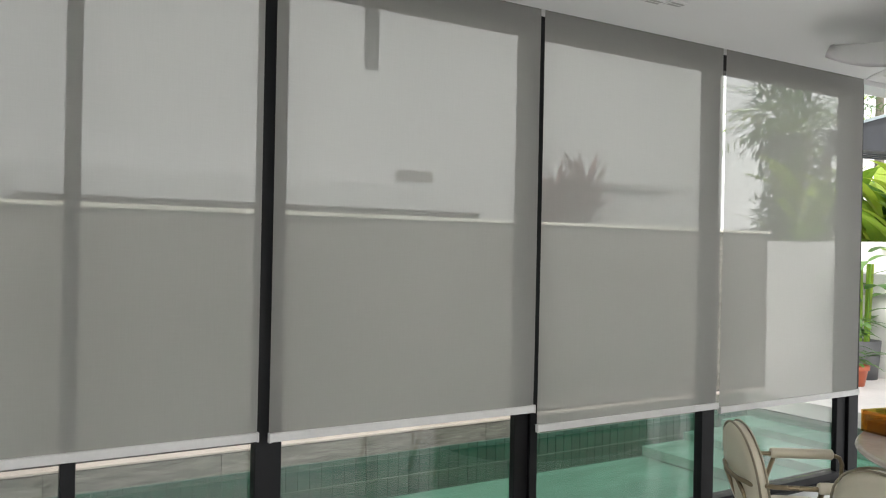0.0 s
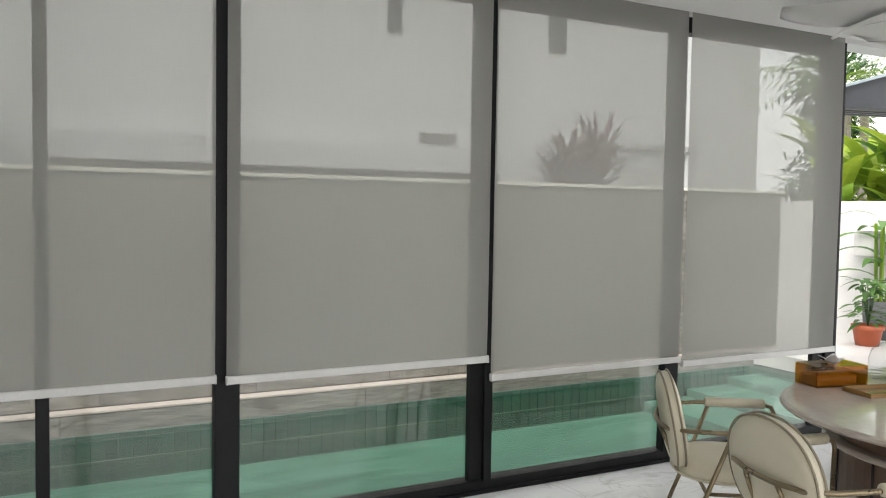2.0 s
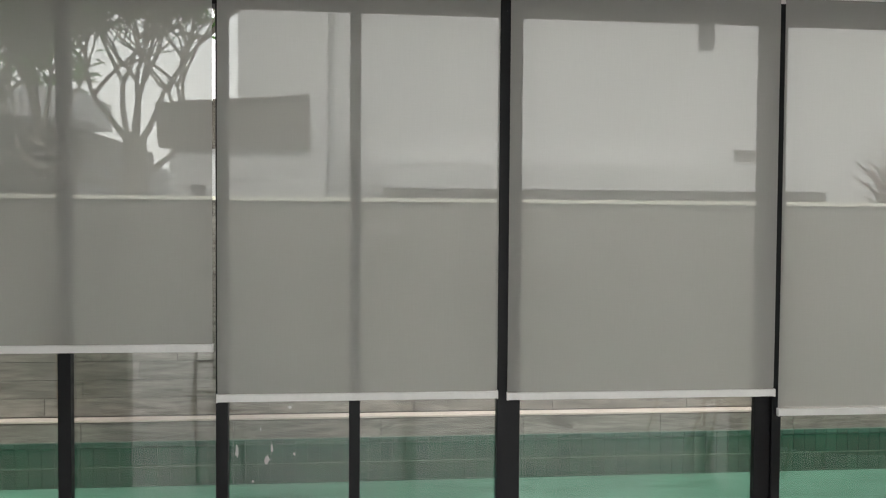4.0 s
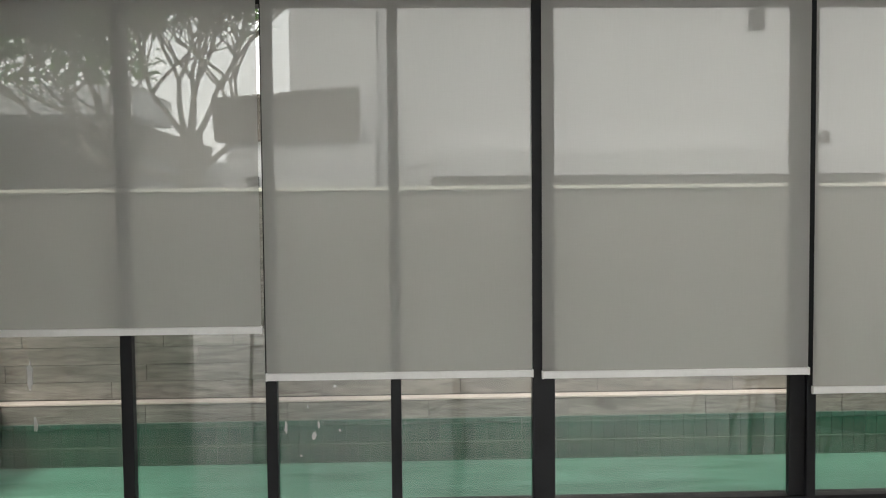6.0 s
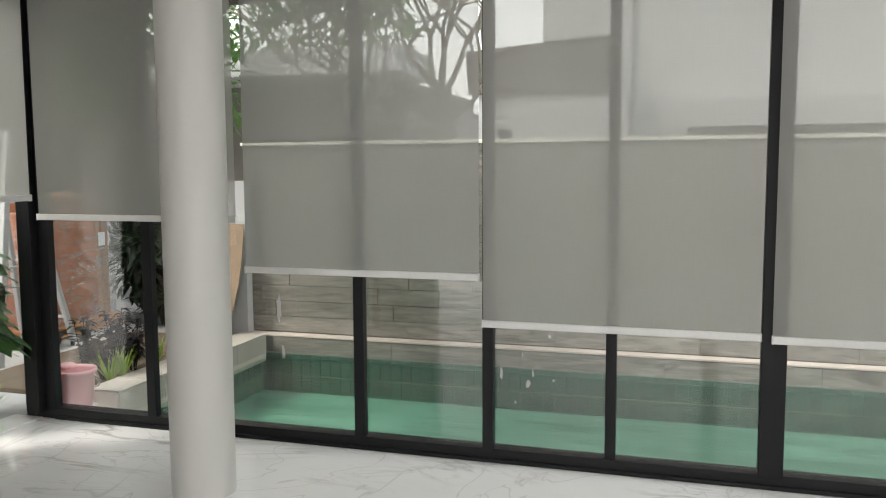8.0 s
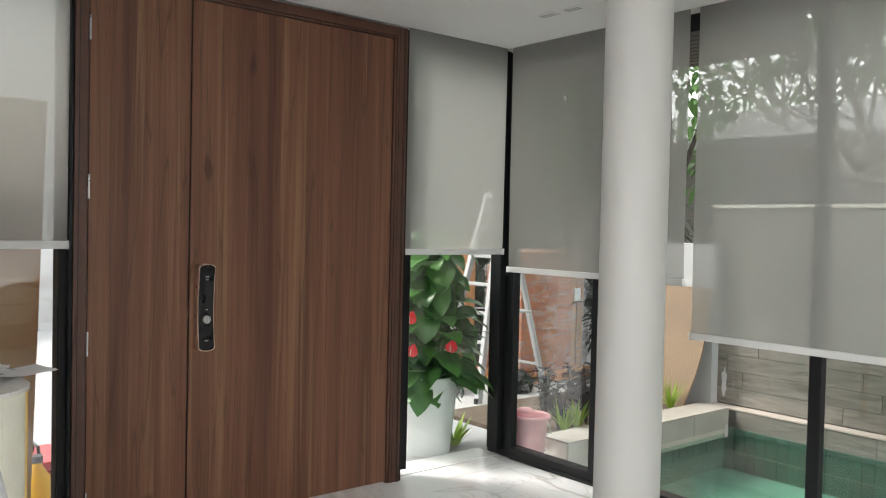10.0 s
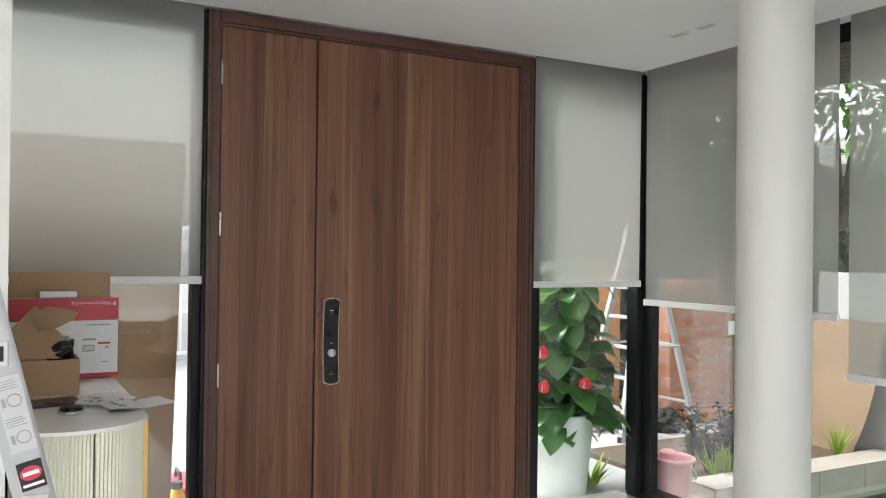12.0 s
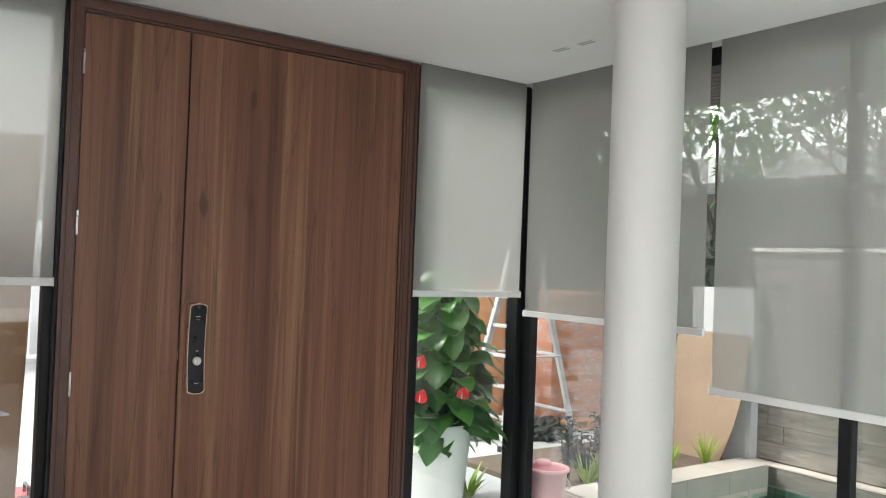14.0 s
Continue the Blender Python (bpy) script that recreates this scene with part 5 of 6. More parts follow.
def cartons():
    M["card"] = plain("cardboard", (0.40, 0.26, 0.15), (0.33, 0.21, 0.12), 0.75, scale=3, fine=90, bump=0.1)
    M["print_red"] = tone("red_print", (0.48, 0.03, 0.05), 0.4)
    M["print_white"] = tone("white_print", (0.75, 0.75, 0.76), 0.45)
    # tall open carton at the back
    b = thing("cardboard_box", (-2.315, 0.27, TOP), "large open brown cardboard box on the cabinet", "box")
    part("back_panel", box(0.0, 0.006, -0.21, 0.205, 0.0, 0.475, 0.001), M["card"], b)
    part("bottom_panel", box(0.0065, 0.05, -0.21, 0.20, 0.0, 0.006), M["card"], b)
    # red and white kit box, standing on its lid
    k = thing("kit_box", (-2.295, 0.30, TOP + 0.006), "red and white printed intercom kit box on the cabinet", "box")
    part("carton", box(0.0, 0.05, -0.24, 0.203, 0.0, 0.355, 0.003), M["print_white"], k)
    part("red_band", box(0.0505, 0.052, -0.24, 0.204, 0.255, 0.356), M["print_red"], k, "red printed band")
    part("red_foot", box(0.0505, 0.052, -0.24, 0.204, 0.0, 0.018), M["print_red"], k)
    part("flap", box(-0.002, 0.05, -0.12, 0.03, 0.358, 0.385, 0.003), M["print_white"], k)
    fd = bpy.data.curves.new("kit_text", "FONT")
    fd.body, fd.size, fd.align_x, fd.extrude = "IP Video Intercom Kit", 0.021, "CENTER", 0.0004
    t = new("lettering", fd)
    me = bpy.data.meshes.new_from_object(t.evaluated_get(bpy.context.evaluated_depsgraph_get()))
    bpy.data.objects.remove(t)
    me.materials.append(M["print_white"])
    me.transform(Matrix(((0, 0, 1, 0), (-1, 0, 0, 0), (0, -1, 0, 0), (0, 0, 0, 1))))
    o = new("lettering", me)
    o.parent = k
    o.location = (0.0525, 0.10, 0.338)
    o["label"] = "white printed lettering"
    for y0, y1, z0, z1, m in ((0.055, 0.105, 0.115, 0.145, "print_grey"), (0.06, 0.10, 0.12, 0.14, "print_white2"), (0.055, 0.11, 0.165, 0.174, "print_grey"), (0.118, 0.17, 0.147, 0.156, "print_red"), (0.15, 0.163, 0.128, 0.138, "print_grey"), (0.07, 0.17, 0.232, 0.237, "print_grey"), (-0.05, 0.0, 0.13, 0.19, "print_grey"), (0.13, 0.165, 0.065, 0.069, "print_grey")):
        part("print", box(0.0506, 0.0522 if m != "print_white2" else 0.0526, y0, y1, z0, z1), M[m], k)
    # small open carton in front
    s = thing("small_carton", (-2.02, 0.18, TOP), "small open brown carton with a raised flap and black cable", "box")
    for a in ((0.0, 0.20, -0.125, -0.121, 0.0, 0.14), (0.0, 0.20, 0.126, 0.13, 0.0, 0.14), (0.0, 0.004, -0.1205, 0.1255, 0.0, 0.14), (0.196, 0.20, -0.1205, 0.1255, 0.0, 0.14), (0.0045, 0.1955, -0.1205, 0.1255, 0.0, 0.004)):
        part("panel", box(*a), M["card"], s)
    bm = bmesh.new()
    pts = [(-0.12, 0.0), (0.06, 0.0), (0.075, 0.04), (0.075, 0.085), (0.055, 0.11), (0.02, 0.14), (-0.01, 0.20), (-0.03, 0.215), (-0.12, 0.12)]
    v0 = [bm.verts.new((0, y, z)) for y, z in pts]
    v1 = [bm.verts.new((0.004, y, z)) for y, z in pts]
    bm.faces.new(v0[::-1])
    bm.faces.new(v1)
    for i in range(len(pts)):
        j = (i + 1) % len(pts)
        bm.faces.new((v0[i], v0[j], v1[j], v1[i]))
    f = part("flap", bm, M["card"], s)
    f.matrix_local = pose(0.15, 0, 0.14, 0, -14, 0)
    bm = bmesh.new()
    pts = [(0.0, 0.0), (0.07, 0.01), (0.13, 0.05), (0.145, 0.08), (0.10, 0.10), (0.03, 0.11), (-0.03, 0.08)]
    v0 = [bm.verts.new((0, y, z)) for y, z in pts]
    v1 = [bm.verts.new((0.004, y, z)) for y, z in pts]
    bm.faces.new(v0[::-1])
    bm.faces.new(v1)
    for i in range(len(pts)):
        j = (i + 1) % len(pts)
        bm.faces.new((v0[i], v0[j], v1[j], v1[i]))
    f = part("tuck_flap", bm, M["card"], s)
    f.matrix_local = pose(0.13, -0.02, 0.255, 0, 30, 0)
    rng = random.Random(3)
    bm = bmesh.new()
    add_tube(bm, [(0.10 + 0.05 * math.cos(i * 0.9), 0.06 + 0.05 * math.sin(i * 0.9), 0.10 + 0.012 * i % 0.1 + rng.uniform(0, 0.02)) for i in range(26)], 0.010, 7)
    part("cable", bm, M["rubber"], s, "coiled black cable")


M["print_grey"] = tone("grey_print", (0.30, 0.31, 0.33), 0.5)
M["print_white2"] = tone("pale_print", (0.55, 0.62, 0.62), 0.5)
cartons()


def desk_items():
    p = thing("tablet", (-1.63, 0.20, TOP), "dark tablet lying on the cabinet", "tablet", rz=12)
    part("body", box(-0.07, 0.07, -0.10, 0.10, 0.0, 0.010, 0.004), M["case_red_dark"], p)
    part("screen", box(-0.066, 0.066, -0.096, 0.096, 0.0105, 0.0115), M["lock_black"], p, "black glossy screen")
    d = thing("door_station", (-1.41, 0.25, TOP), "small round black and silver device on the cabinet", "device")
    part("base", lathe([(0.0, 0.0), (0.043, 0.0), (0.045, 0.006), (0.042, 0.012), (0.0, 0.012)], 28), M["steel"], d, smooth=True)
    part("cover", lathe([(0.040, 0.0125), (0.038, 0.022), (0.02, 0.027), (0.0, 0.028)], 28), M["lock_black"], d, smooth=True)
    rng = random.Random(9)
    for i, (x, y, a, w, l) in enumerate(((-1.66, 0.36, 24, 0.10, 0.10), (-1.56, 0.38, -14, 0.07, 0.10), (-1.44, 0.47, 12, 0.085, 0.12))):
        s = thing("paper_sheet", (x, y, TOP + 0.001 + i * 0.004), "creased white printed leaflet on the cabinet", "paper", "leaflets on the cabinet", rz=a)
        bm = bmesh.new()
        g = [[bm.verts.new((w * (u / 8 - 0.5) * 2, l * (v / 8 - 0.5) * 2, 0.006 * abs(noise.noise(Vector((u * 0.5, v * 0.4, i * 5)))) + 0.002 * abs(v - 4))) for v in range(9)] for u in range(9)]
        for u in range(8):
            for v in range(8):
                bm.faces.new((g[u][v], g[u + 1][v], g[u + 1][v + 1], g[u][v + 1]))
        part("sheet", bm, M["print_white"], s, smooth=True)
        for j in range(6):
            x0, y0 = rng.uniform(-0.07, 0.03), rng.uniform(-0.08, 0.06)
            part("print", box(x0, x0 + rng.uniform(0.02, 0.05), y0, y0 + 0.012, 0.010, 0.0106), M["print_grey"], s)


M["case_red_dark"] = tone("maroon_case", (0.05, 0.015, 0.015), 0.35)
desk_items()


M["sticker"] = tone("sticker_film", (0.50, 0.505, 0.51), 0.35)


def inside_ladder():
    l = step_ladder("aluminium_ladder", pose(-0.06, -0.171, 0.005, 0, 0, 0), 2.05, 0.538, 0.42, 0.42, "ladder", "aluminium step ladder standing open on the marble", 7, True, 0.082)
    f = 1.17 / 2.05
    y = 0.538 + (0.03 - 0.538) * f
    w = part("warning_label", box(0.2245, 0.2252, -0.020, 0.020, 0.0, 0.050), M["rubber"], l, "black and red warning sticker")
    w.matrix_local = pose(0, y, 1.195, 13.9, 0, 0)
    oval_red = lathe([(0.0175, 0.0), (0.0175, 0.0006), (0.0, 0.0007)], 28)
    bmesh.ops.transform(oval_red, matrix=pose(0.2252, 0, 0.029, 0, 90, 0) @ Matrix.Diagonal((0.72, 1.0, 1.0, 1.0)), verts=oval_red.verts)
    part("sticker_red", oval_red, M["print_red"], w)
    part("sticker_line", box(0.2259, 0.2263, -0.013, 0.013, 0.0255, 0.0325), M["print_white"], w)
    part("sticker_line", box(0.2254, 0.2258, -0.017, 0.017, 0.006, 0.011), M["print_white"], w)
    s = part("label_sheet", box(0.2245, 0.225, -0.021, 0.021, 0.0, 0.135), M["sticker"], l, "white instruction sticker with small drawings")
    s.matrix_local = pose(0, y - 0.0165, 1.262, 13.9, 0, 0)
    for z0 in (0.006, 0.072):
        for i in range(4):
            part("print", box(0.2251, 0.2254, -0.018, 0.015 - 0.004 * (i % 2), z0 + 0.040 + i * 0.0045, z0 + 0.0418 + i * 0.0045), M["print_grey"], s)
        ring = tube([(0.2254, 0.004 + 0.011 * math.cos(q * math.pi / 8), z0 + 0.019 + 0.011 * math.sin(q * math.pi / 8)) for q in range(16)], 0.0009, 6, True)
        part("drawing", ring, M["print_grey"], s)
        part("drawing", box(0.2251, 0.2254, -0.016, -0.010, z0 + 0.010, z0 + 0.026), M["print_grey"], s)


inside_ladder()


def ceiling_slots():
    for i, (x0, x1, y) in enumerate(((-1.60, -1.47, 3.235), (-1.41, -1.28, 3.235), (3.68, 3.79, 3.27), (3.80, 3.91, 3.24))):
        s = thing("ceiling_vent", (0, 0, CEIL), "small white slot air outlet flush in the ceiling", "vent", "slot outlets in the ceiling")
        part("frame", box(x0, x1, y - 0.035, y + 0.035, -0.006, -0.001, 0.002), M["paint"], s)
        for j in range(2):
            part("slot", box(x0 + 0.012, x1 - 0.012, y - 0.022 + j * 0.026, y - 0.006 + j * 0.026, -0.0075, -0.0065), M["vent_grey"], s)


M["vent_grey"] = tone("vent_grey", (0.45, 0.45, 0.44), 0.6)
ceiling_slots()


# ---- dining corner ----
def pendant():
    p = thing("pendant_lamp", (5.45, 2.37, CEIL + 0.06), "white pendant lamp of large curved petals, unlit", "lamp")
    M["petal"] = plain("petal_white", (0.86, 0.86, 0.85), (0.85, 0.85, 0.84), 0.35, bump=0.0, fine=2, scale=1)
    part("canopy", lathe([(0.0, -0.10), (0.09, -0.10), (0.1, -0.09), (0.1, -0.06)], 28), M["petal"], p, smooth=True)
    part("stem", tube([(0, 0, -0.03), (0, 0, -0.16)], 0.012, 10), M["petal"], p)
    for i in range(6):
        a = i * math.pi / 3 + 0.25
        bm = bmesh.new()
        g = []
        for u in range(13):
            f = u / 12
            r = 0.06 + 0.86 * f
            z = -0.14 - 0.10 * math.sin(f * 1.9) + 0.04 * f * f + i * 0.013
            w = 0.34 * math.sin(math.pi * (0.12 + 0.80 * f)) ** 0.7
            g.append([bm.verts.new((r, w * (v / 5 - 1), z - 0.035 * (v / 5 - 1) ** 2)) for v in range(11)])
        for u in range(12):
            for v in range(10):
                bm.faces.new((g[u][v], g[u + 1][v], g[u + 1][v + 1], g[u][v + 1]))
        bmesh.ops.solidify(bm, geom=bm.faces[:], thickness=0.008)
        bmesh.ops.rotate(bm, verts=bm.verts, matrix=Matrix.Rotation(a, 3, "Z"))
        part("petal", bm, M["petal"], p, smooth=True)


pendant()


def dining_table():
    t = thing("dining_table", (5.19, 1.85, 0), "oval stone dining table on a brown drum base", "table")
    M["table_stone"] = plain("table_stone", (0.55, 0.50, 0.45), (0.46, 0.41, 0.37), 0.06, scale=2.5, fine=30, bump=0.0)
    M["table_brown"] = plain("brown_lacquer", (0.17, 0.115, 0.09), (0.13, 0.085, 0.065), 0.35, bump=0.03)
    def oval(rx, ry, z0, z1, n=72, e=0.85):
        bm = bmesh.new()
        prof = [(0.965, z0), (0.99, z0 + 0.006), (1.0, (z0 + z1) / 2), (0.995, z1 - 0.006), (0.985, z1)]
        rings = []
        for k, z in prof:
            rings.append([bm.verts.new((math.copysign(abs(math.cos(a)) ** e, math.cos(a)) * rx * k, math.copysign(abs(math.sin(a)) ** e, math.sin(a)) * ry * k, z)) for a in [2 * math.pi * i / n for i in range(n)]])
        for a, b in zip(rings, rings[1:]):
            for i in range(n):
                bm.faces.new((a[i], a[(i + 1) % n], b[(i + 1) % n], b[i]))
        bm.faces.new(rings[0][::-1])
        bm.faces.new(rings[-1])
        return bm
    part("tabletop", oval(1.20, 0.92, 0.715, 0.75), M["table_stone"], t, "polished beige stone top")
    part("apron", oval(0.96, 0.70, 0.603, 0.714), M["table_brown"], t)
    part("lower_top", oval(1.00, 0.76, 0.570, 0.602), M["table_stone"], t, "second stone tier under the top")
    part("base", oval(0.95, 0.71, 0.0, 0.569), M["table_brown"], t, "brown panelled oval base")
    for i in range(16):
        q = 2 * math.pi * (i + 0.5) / 16
        x, y = math.copysign(abs(math.cos(q)) ** 0.85, math.cos(q)) * 0.95, math.copysign(abs(math.sin(q)) ** 0.85, math.sin(q)) * 0.71
        part("joint_strip", box(-0.004, 0.004, -0.004, 0.004, 0.006, 0.56), M["rubber"], t).matrix_local = pose(x * 0.998, y * 0.998, 0, 0, 0, math.degrees(q))


dining_table()


def dining_chair():
    c = thing("dining_chair", (0, 0, 0), "cream leather dining armchair with a bronze tube frame", "chair", "chairs round the table")
    M["leather"] = plain("cream_leather", (0.76, 0.71, 0.57), (0.70, 0.65, 0.51), 0.42, scale=5, fine=140, bump=0.12)
    M["tube"] = plain("bronze_tube", (0.31, 0.255, 0.165), (0.24, 0.195, 0.125), 0.3, 0.9, bump=0.0)
    def cushion(rx, ry, th, n=40, k=0.8, m=None):
        bm = bmesh.new()
        rings = []
        for q, z in ((0.0, -0.5), (0.80, -0.5), (0.94, -0.38), (1.0, -0.12), (1.0, 0.12), (0.94, 0.38), (0.80, 0.5), (0.45, 0.56), (0.0, 0.58)):
            if q == 0:
                rings.append([bm.verts.new((0, 0, z * th))])
            else:
                rings.append([bm.verts.new((math.copysign(abs(math.cos(a)) ** k, math.cos(a)) * rx * q, math.copysign(abs(math.sin(a)) ** k, math.sin(a)) * ry * q, z * th)) for a in [2 * math.pi * i / n for i in range(n)]])
        for a, b in zip(rings, rings[1:]):
            for i in range(n):
                q = list(dict.fromkeys([a[i % len(a)], a[(i + 1) % len(a)], b[(i + 1) % len(b)], b[i % len(b)]]))
                bm.faces.new(q)
        if m is not None:
            bmesh.ops.transform(bm, matrix=m, verts=bm.verts)
        return bm
    # faces +x
    seat = part("seat", cushion(0.25, 0.26, 0.085, m=pose(0.0, 0, 0.425)), M["leather"], c, smooth=True)
    part("piping", tube([(0.253 * math.copysign(abs(math.cos(a)) ** 0.8, math.cos(a)), 0.263 * math.copysign(abs(math.sin(a)) ** 0.8, math.sin(a)), 0.405) for a in [2 * math.pi * i / 40 for i in range(40)]], 0.005, 6, True), M["leather"], seat)
    mb = pose(-0.262, 0, 0.625, 0, -100, 0)
    back = part("backrest", cushion(0.22, 0.25, 0.075, k=0.9, m=mb), M["leather"], c, "rounded cream leather backrest", smooth=True)
    for s in (-1, 1):
        bm = bmesh.new()
        add_tube(bm, [mb @ Vector((0.223 * math.copysign(abs(math.cos(a)) ** 0.9, math.cos(a)), 0.253 * math.copysign(abs(math.sin(a)) ** 0.9, math.sin(a)), 0.018 * s)) for a in [2 * math.pi * i / 40 for i in range(40)]], 0.005, 6, True)
        part("piping", bm, M["leather_dark"], back)
    # one tube: arm to arm, round the back
    part("arm_tube", tube([(0.27, -0.30, 0.44), (0.275, -0.30, 0.60), (0.262, -0.30, 0.63), (0.23, -0.30, 0.64), (-0.10, -0.295, 0.64), (-0.22, -0.27, 0.635), (-0.30, -0.20, 0.625), (-0.325, -0.08, 0.62), (-0.328, 0.0, 0.62), (-0.325, 0.08, 0.62), (-0.30, 0.20, 0.625), (-0.22, 0.27, 0.635), (-0.10, 0.295, 0.64), (0.23, 0.30, 0.64), (0.262, 0.30, 0.63), (0.275, 0.30, 0.60), (0.27, 0.30, 0.44)], 0.0105, 10), M["tube"], c, smooth=True)
    for s in (-1, 1):
        part("arm_pad", tube([(-0.06, s * 0.298, 0.644), (-0.055, s * 0.298, 0.644), (0.225, s * 0.30, 0.644), (0.23, s * 0.30, 0.644)], [0.020, 0.024, 0.024, 0.020], 14), M["leather"], c, "cream leather arm pad", smooth=True)
        part("leg", tube([(0.27, s * 0.30, 0.44), (0.27, s * 0.29, 0.0)], 0.0105, 10), M["tube"], c, smooth=True)
        part("leg", tube([(-0.04, s * 0.297, 0.636), (-0.14, s * 0.285, 0.36), (-0.28, s * 0.27, 0.0)], 0.0105, 10), M["tube"], c, smooth=True)
        part("seat_rail", tube([(0.27, s * 0.295, 0.375), (-0.14, s * 0.285, 0.365)], 0.009, 8), M["tube"], c, smooth=True)
        part("back_stay", tube([(-0.16, s * 0.10, 0.375), (-0.235, s * 0.10, 0.41), (-0.30, s * 0.10, 0.56), (-0.326, s * 0.09, 0.62)], 0.009, 8), M["tube"], c, smooth=True)
    part("cross_rail", tube([(0.10, -0.29, 0.372), (0.10, 0.29, 0.372)], 0.009, 8), M["tube"], c)
    part("cross_rail", tube([(-0.14, -0.285, 0.365), (-0.14, 0.285, 0.365)], 0.009, 8), M["tube"], c)
    return c


M["leather_dark"] = tone("piping_leather", (0.30, 0.26, 0.18), 0.5)
chair = dining_chair()
chair.matrix_world = pose(4.06, 2.62, 0, 0, 0, -36)
copy_thing(chair, pose(3.87, 1.93, 0, 0, 0, -12))


def table_items():
    b = thing("tissue_box", (4.72, 2.58, 0.75), "amber acrylic tissue box with a tissue on the table", "box", rz=-12)
    M["amber_solid"] = plain("amber_acrylic_body", (0.30, 0.17, 0.05), (0.24, 0.13, 0.04), 0.12, bump=0.0)
    for a in ((-0.15, 0.15, -0.08, -0.073, 0.0, 0.098), (-0.15, 0.15, 0.073, 0.08, 0.0, 0.098), (-0.15, -0.143, -0.0725, 0.0725, 0.0, 0.098), (0.143, 0.15, -0.0725, 0.0725, 0.0, 0.098)):
        part("side", box(*a, 0.001), M["amber"], b)
    for a in ((-0.15, -0.06, -0.08, 0.08, 0.0985, 0.104), (0.06, 0.15, -0.08, 0.08, 0.0985, 0.104), (-0.0595, 0.0595, -0.08, -0.02, 0.0985, 0.104), (-0.0595, 0.0595, 0.02, 0.08, 0.0985, 0.104)):
        part("lid", box(*a, 0.001), M["amber"], b)
    bm = bmesh.new()
    for i in range(6):
        add_leaf(bm, (0.0, 0.0, 0.095), (math.cos(i * 1.1) * 0.7, math.sin(i * 1.1) * 0.3, 0.6), (0, 0, 1), 0.08, 0.06, 0.6, 4)
    part("inner_stack", box(-0.135, 0.10, -0.062, 0.062, 0.004, 0.055, 0.006), M["cream"], b, "stack of folded tissues")
    part("tissue", bm, M["print_white"], b, "white tissue")
    t = thing("tray", (4.78, 2.33, 0.75), "shallow amber acrylic tray on the table", "tray", rz=-12)
    part("base", box(-0.17, 0.17, -0.09, 0.09, 0.0, 0.006, 0.002), M["amber_solid"], t)
    for a in ((-0.17, 0.17, -0.09, -0.084, 0.0062, 0.022), (-0.17, 0.17, 0.084, 0.09, 0.0062, 0.022), (-0.17, -0.164, -0.0835, 0.0835, 0.0062, 0.022), (0.164, 0.17, -0.0835, 0.0835, 0.0062, 0.022)):
        part("rim", box(*a), M["amber_solid"], t)
    g = thing("glass_cloche", (5.12, 2.52, 0.75), "clear glass cloche on a stand on the table", "cloche")
    part("stand", lathe([(0.0, 0.0), (0.10, 0.0), (0.10, 0.012), (0.03, 0.02), (0.03, 0.03), (0.13, 0.035), (0.13, 0.045), (0.0, 0.045)], 32), M["bell_glass"], g, smooth=True)
    part("dome", lathe([(0.115, 0.046), (0.115, 0.10), (0.10, 0.15), (0.06, 0.185), (0.0, 0.195)], 32), M["bell_glass"], g, smooth=True)


table_items()


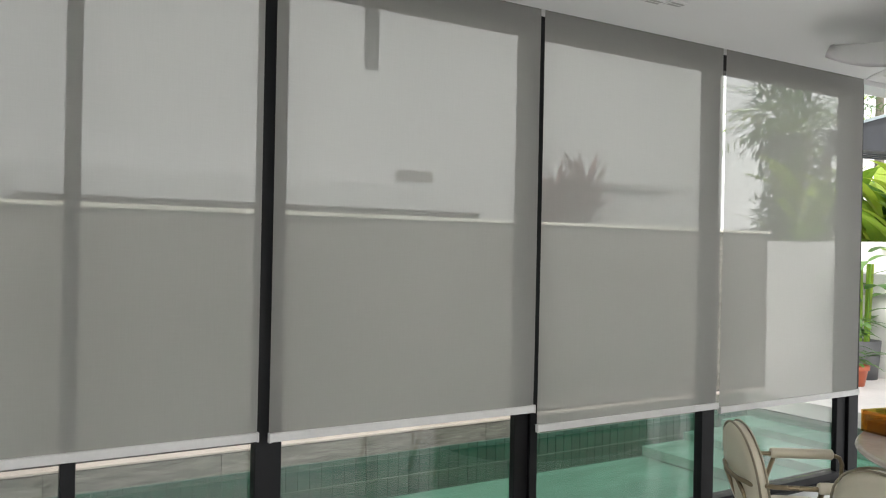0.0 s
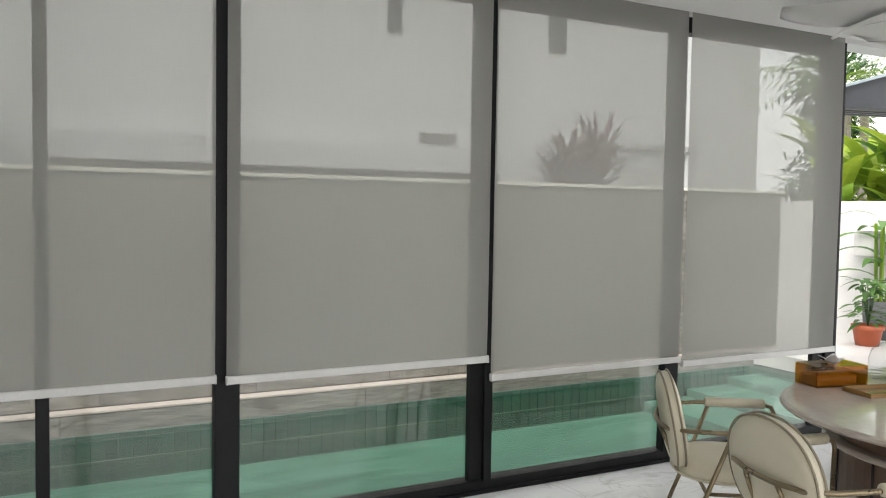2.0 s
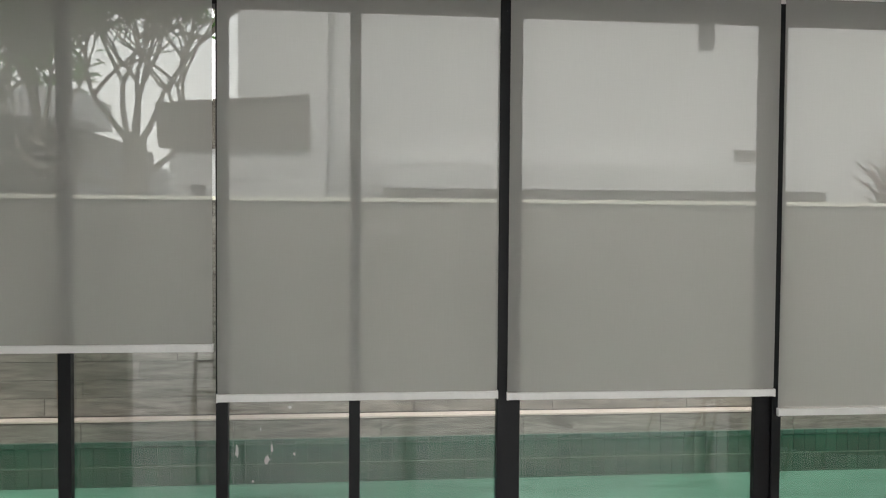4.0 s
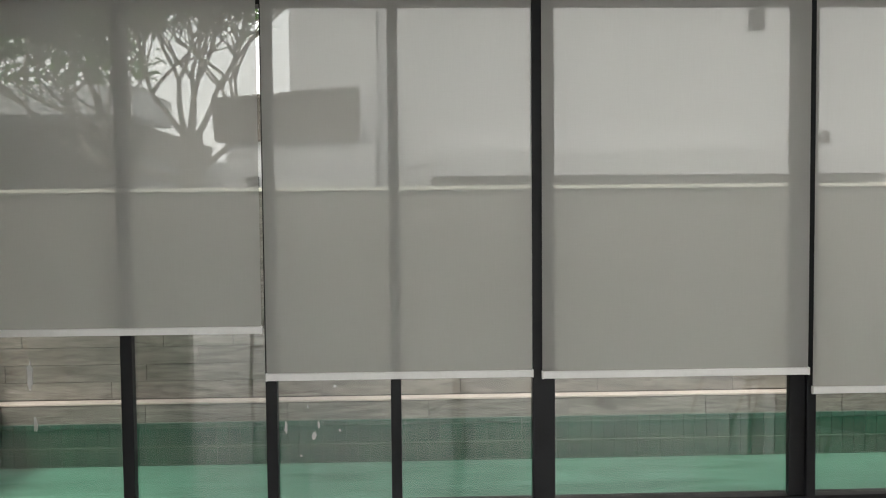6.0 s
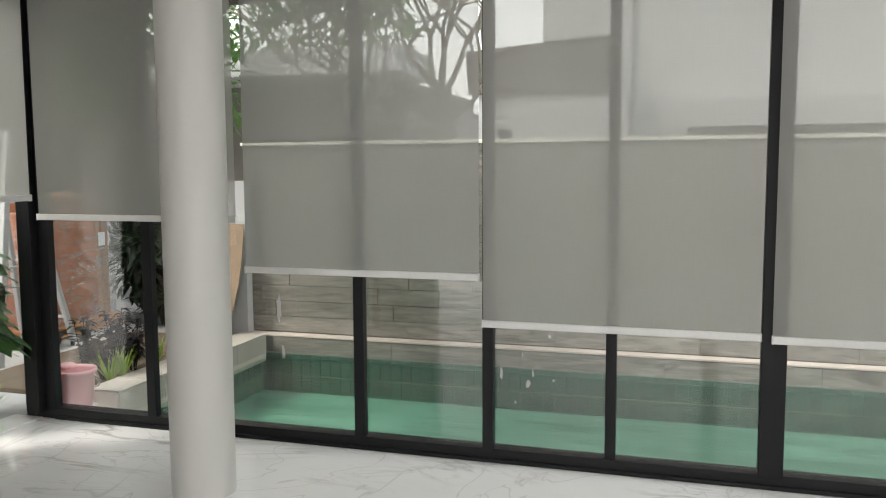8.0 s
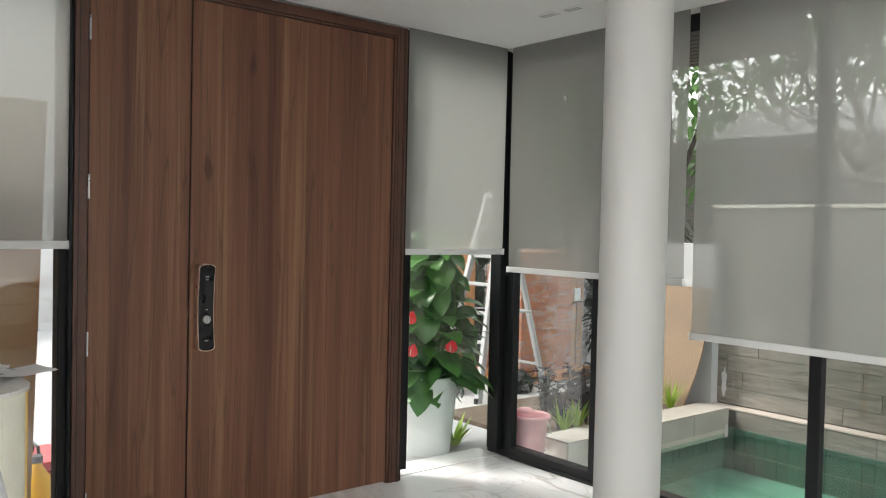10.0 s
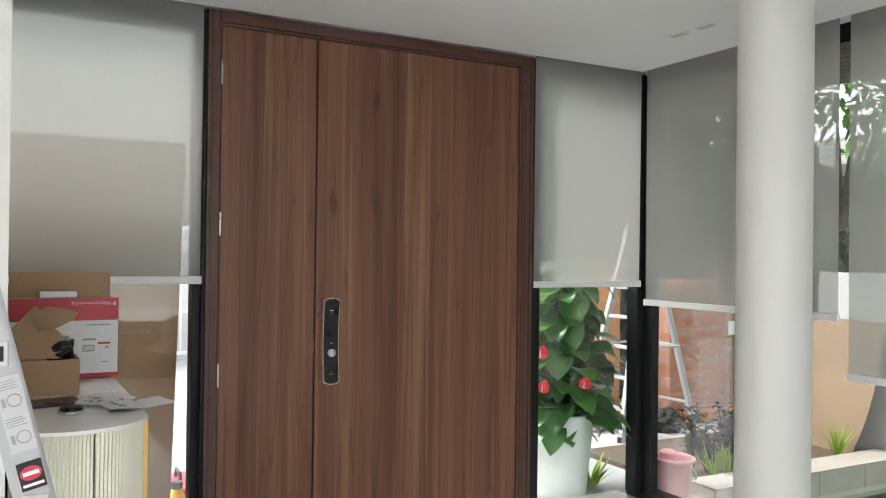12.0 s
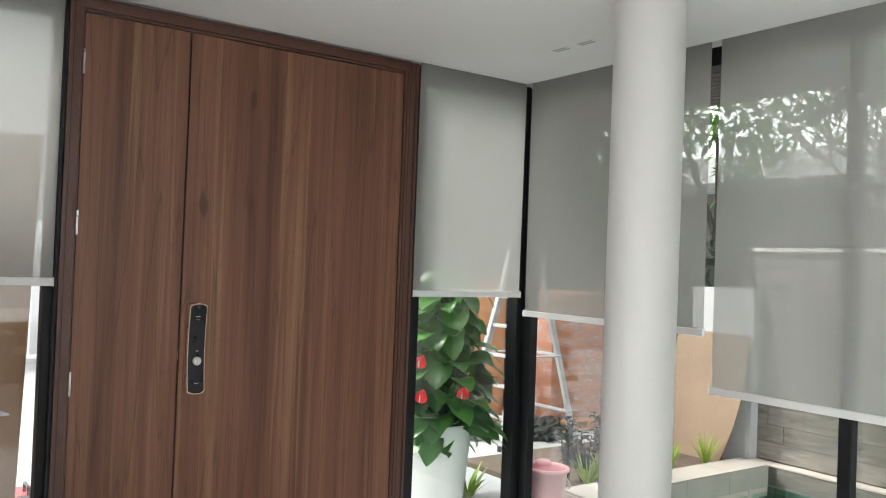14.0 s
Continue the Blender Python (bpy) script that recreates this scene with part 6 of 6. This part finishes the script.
# ---- garden at the pool's far end ----
def garden_right():
    w = tagged(part("wall_patio", box(11.98, 12.2, 5.0, 11.0, -0.1, 1.80), M["patio_wall"]), "low white rendered patio wall", "wall", kind="structure")
    tagged(part("wall_patio_step", box(11.4, 11.97, 5.0, 7.50, -0.1, 1.36), M["patio_wall"]), "lower white rendered wall before the planter", "wall", kind="structure")
    p = thing("pergola", (7.92, 4.98, 0), "dark metal pergola with a sloping slatted roof", "pergola", kind="structure", rz=-13)
    bm = bmesh.new()
    q = [(0.02, 2.60, 2.77), (1.9, 2.60, 3.30)]
    v = [[bm.verts.new((x, y, z)) for y in (0, 0.12) for z in (lo, hi)] for x, lo, hi in q]
    for f in ((0, 1, 3, 2),):
        bm.faces.new([v[0][i] for i in f])
        bm.faces.new([v[1][i] for i in reversed(f)])
    for i, j in ((0, 1), (1, 3), (3, 2), (2, 0)):
        bm.faces.new((v[0][i], v[1][i], v[1][j], v[0][j]))
    bmesh.ops.recalc_face_normals(bm, faces=bm.faces)
    part("beam", bm, M["pergola"], p)
    part("cover", tube([(0.02, -0.03, 2.785), (1.9, -0.03, 3.315)], 0.018, 4), M["pergola_top"], p)
    for i in range(5):
        y = 0.13 + i * 0.12
        part("slat", box(0.1 + 0.1 * i, 1.9, y, y + 0.05, 2.62, 2.70), M["pergola"], p)
    part("post", box(1.75, 1.9, 0.0, 0.118, -0.01, 2.60), M["pergola"], p)
    rng = random.Random(17)
    for i in range(12):
        x, y = 12.5 + rng.uniform(0, 1.0), 5.4 + i * 0.27
        t = thing("heliconia", (x, y, 0.6), "bright green broad-leaved heliconia behind the patio wall", "plant", "plants behind the patio wall")
        bm = bmesh.new()
        for j in range(18):
            a = j * 2.4 + rng.random()
            h = rng.uniform(0.9, 3.4)
            base = (0.12 * math.cos(a), 0.12 * math.sin(a), h * 0.55)
            add_leaf(bm, base, (math.cos(a) * 0.45, math.sin(a) * 0.45, 1.0), (0, 0, 1), rng.uniform(0.8, 1.4), rng.uniform(0.24, 0.36), 1.3, 7, 0.18)
        part("leaves", bm, M["leaf_bright"] if i % 3 else M["leaf_mid"], t)
        bm = bmesh.new()
        for j in range(5):
            a = j * 1.3
            add_tube(bm, [(0.05 * math.cos(a), 0.05 * math.sin(a), 0), (0.10 * math.cos(a), 0.10 * math.sin(a), 1.1)], 0.018, 6)
        part("stalks", bm, M["leaf_mid"], t)
    tagged(part("planter_soil", box(12.2, 14.2, 5.0, 11.0, -0.1, 0.6), M["soil"]), "raised soil behind the patio wall", "soil", kind="structure")
    for i, (x, y, h) in enumerate(((14.6, 9.4, 3.5), (14.2, 8.6, 4.1), (15.2, 10.2, 4.0), (15.4, 8.9, 4.6))):
        t = thing("palm", (x, y, -0.03), "palm with feathered fronds above the pergola", "tree", "palms behind the pergola")
        part("trunk", tube([(0, 0, 0), (0.05, 0, h * 0.5), (0, 0, h)], [0.12, 0.1, 0.07], 8), M["bark"], t)
        bm = bmesh.new()
        for j in range(14):
            a = j * 2.4
            el = rng.uniform(0.2, 1.4)
            d = Vector((math.cos(a), math.sin(a), el)).normalized()
            q = Vector((0, 0, h))
            for s in range(14):
                d = (d + Vector((0, 0, -0.085))).normalized()
                q2 = q + d * 0.15
                side = d.cross(Vector((0, 0, 1))).normalized()
                for sg in (-1, 1):
                    add_leaf(bm, q2, d * 0.5 + side * sg, (0, 0, 1), 0.42 * math.sin(0.5 + s * 0.17), 0.035, 0.5, 2, 0.1)
                q = q2
        part("fronds", bm, M["leaf_mid"] if i % 2 else M["leaf_bright"], t)


M["pergola_top"] = plain("pergola_sheet", (0.35, 0.42, 0.45), (0.28, 0.34, 0.37), 0.3)
garden_right()


def patio_pots():
    M["terracotta"] = plain("terracotta_plastic", (0.50, 0.13, 0.06), (0.42, 0.10, 0.05), 0.5)
    p = thing("flower_pot", (10.15, 6.12, -0.004), "leafy green plant in a terracotta pot on the patio", "plant")
    part("pot", lathe([(0.0, 0.0), (0.12, 0.0), (0.165, 0.24), (0.185, 0.245), (0.185, 0.30), (0.165, 0.30), (0.155, 0.27), (0.0, 0.27)], 32), M["terracotta"], p, "terracotta-coloured pot", smooth=True)
    rng = random.Random(41)
    bm = bmesh.new()
    for i in range(60):
        a, h = rng.uniform(0, 6.28), rng.uniform(0.28, 0.85)
        r = rng.uniform(0.02, 0.16)
        add_leaf(bm, (r * math.cos(a), r * math.sin(a), h), (math.cos(a), math.sin(a), rng.uniform(-0.1, 0.7)), (0, 0, 1), rng.uniform(0.18, 0.32), rng.uniform(0.07, 0.11), 0.8, 5)
    part("leaves", bm, M["leaf_mid"], p)
    bm = bmesh.new()
    for i in range(8):
        a = i * 0.8
        add_tube(bm, [(0, 0, 0.26), (0.08 * math.cos(a), 0.08 * math.sin(a), 0.75)], 0.006, 5)
    part("stems", bm, M["leaf_dark"], p)
    q = thing("tall_plant", (11.15, 6.62, -0.004), "tall broad-leaved plant with bamboo-like stems in a grey pot", "plant")
    part("pot", lathe([(0.0, 0.0), (0.2, 0.0), (0.24, 0.5), (0.22, 0.5), (0.2, 0.46), (0.0, 0.46)], 32), M["grey_pot"], q, "dark grey pot", smooth=True)
    bm = bmesh.new()
    for i in range(7):
        a = i * 0.9
        add_tube(bm, [(0.08 * math.cos(a), 0.08 * math.sin(a), 0.45), (0.12 * math.cos(a), 0.12 * math.sin(a), 1.5)], 0.018, 7)
    part("stems", bm, M["leaf_bright"], q)
    bm = bmesh.new()
    for i in range(16):
        a = i * 2.4
        add_leaf(bm, (0.1 * math.cos(a), 0.1 * math.sin(a), 0.75 + 0.06 * i), (math.cos(a), math.sin(a), 0.7), (0, 0, 1), rng.uniform(0.45, 0.75), rng.uniform(0.14, 0.22), 1.3, 7)
    part("leaves", bm, M["leaf_mid"], q)
    e = thing("meter_box", (11.33, 6.85, 1.05), "pale metal box mounted on the patio wall", "box")
    part("case", box(-0.05, 0.05, -0.25, 0.3, 0.0, 0.34, 0.006), M["rail"], e)
    part("door", box(-0.056, -0.051, -0.22, 0.0, 0.03, 0.31, 0.002), M["paving"], e)


M["grey_pot"] = tone("grey_pot", (0.10, 0.105, 0.11), 0.6)
patio_pots()
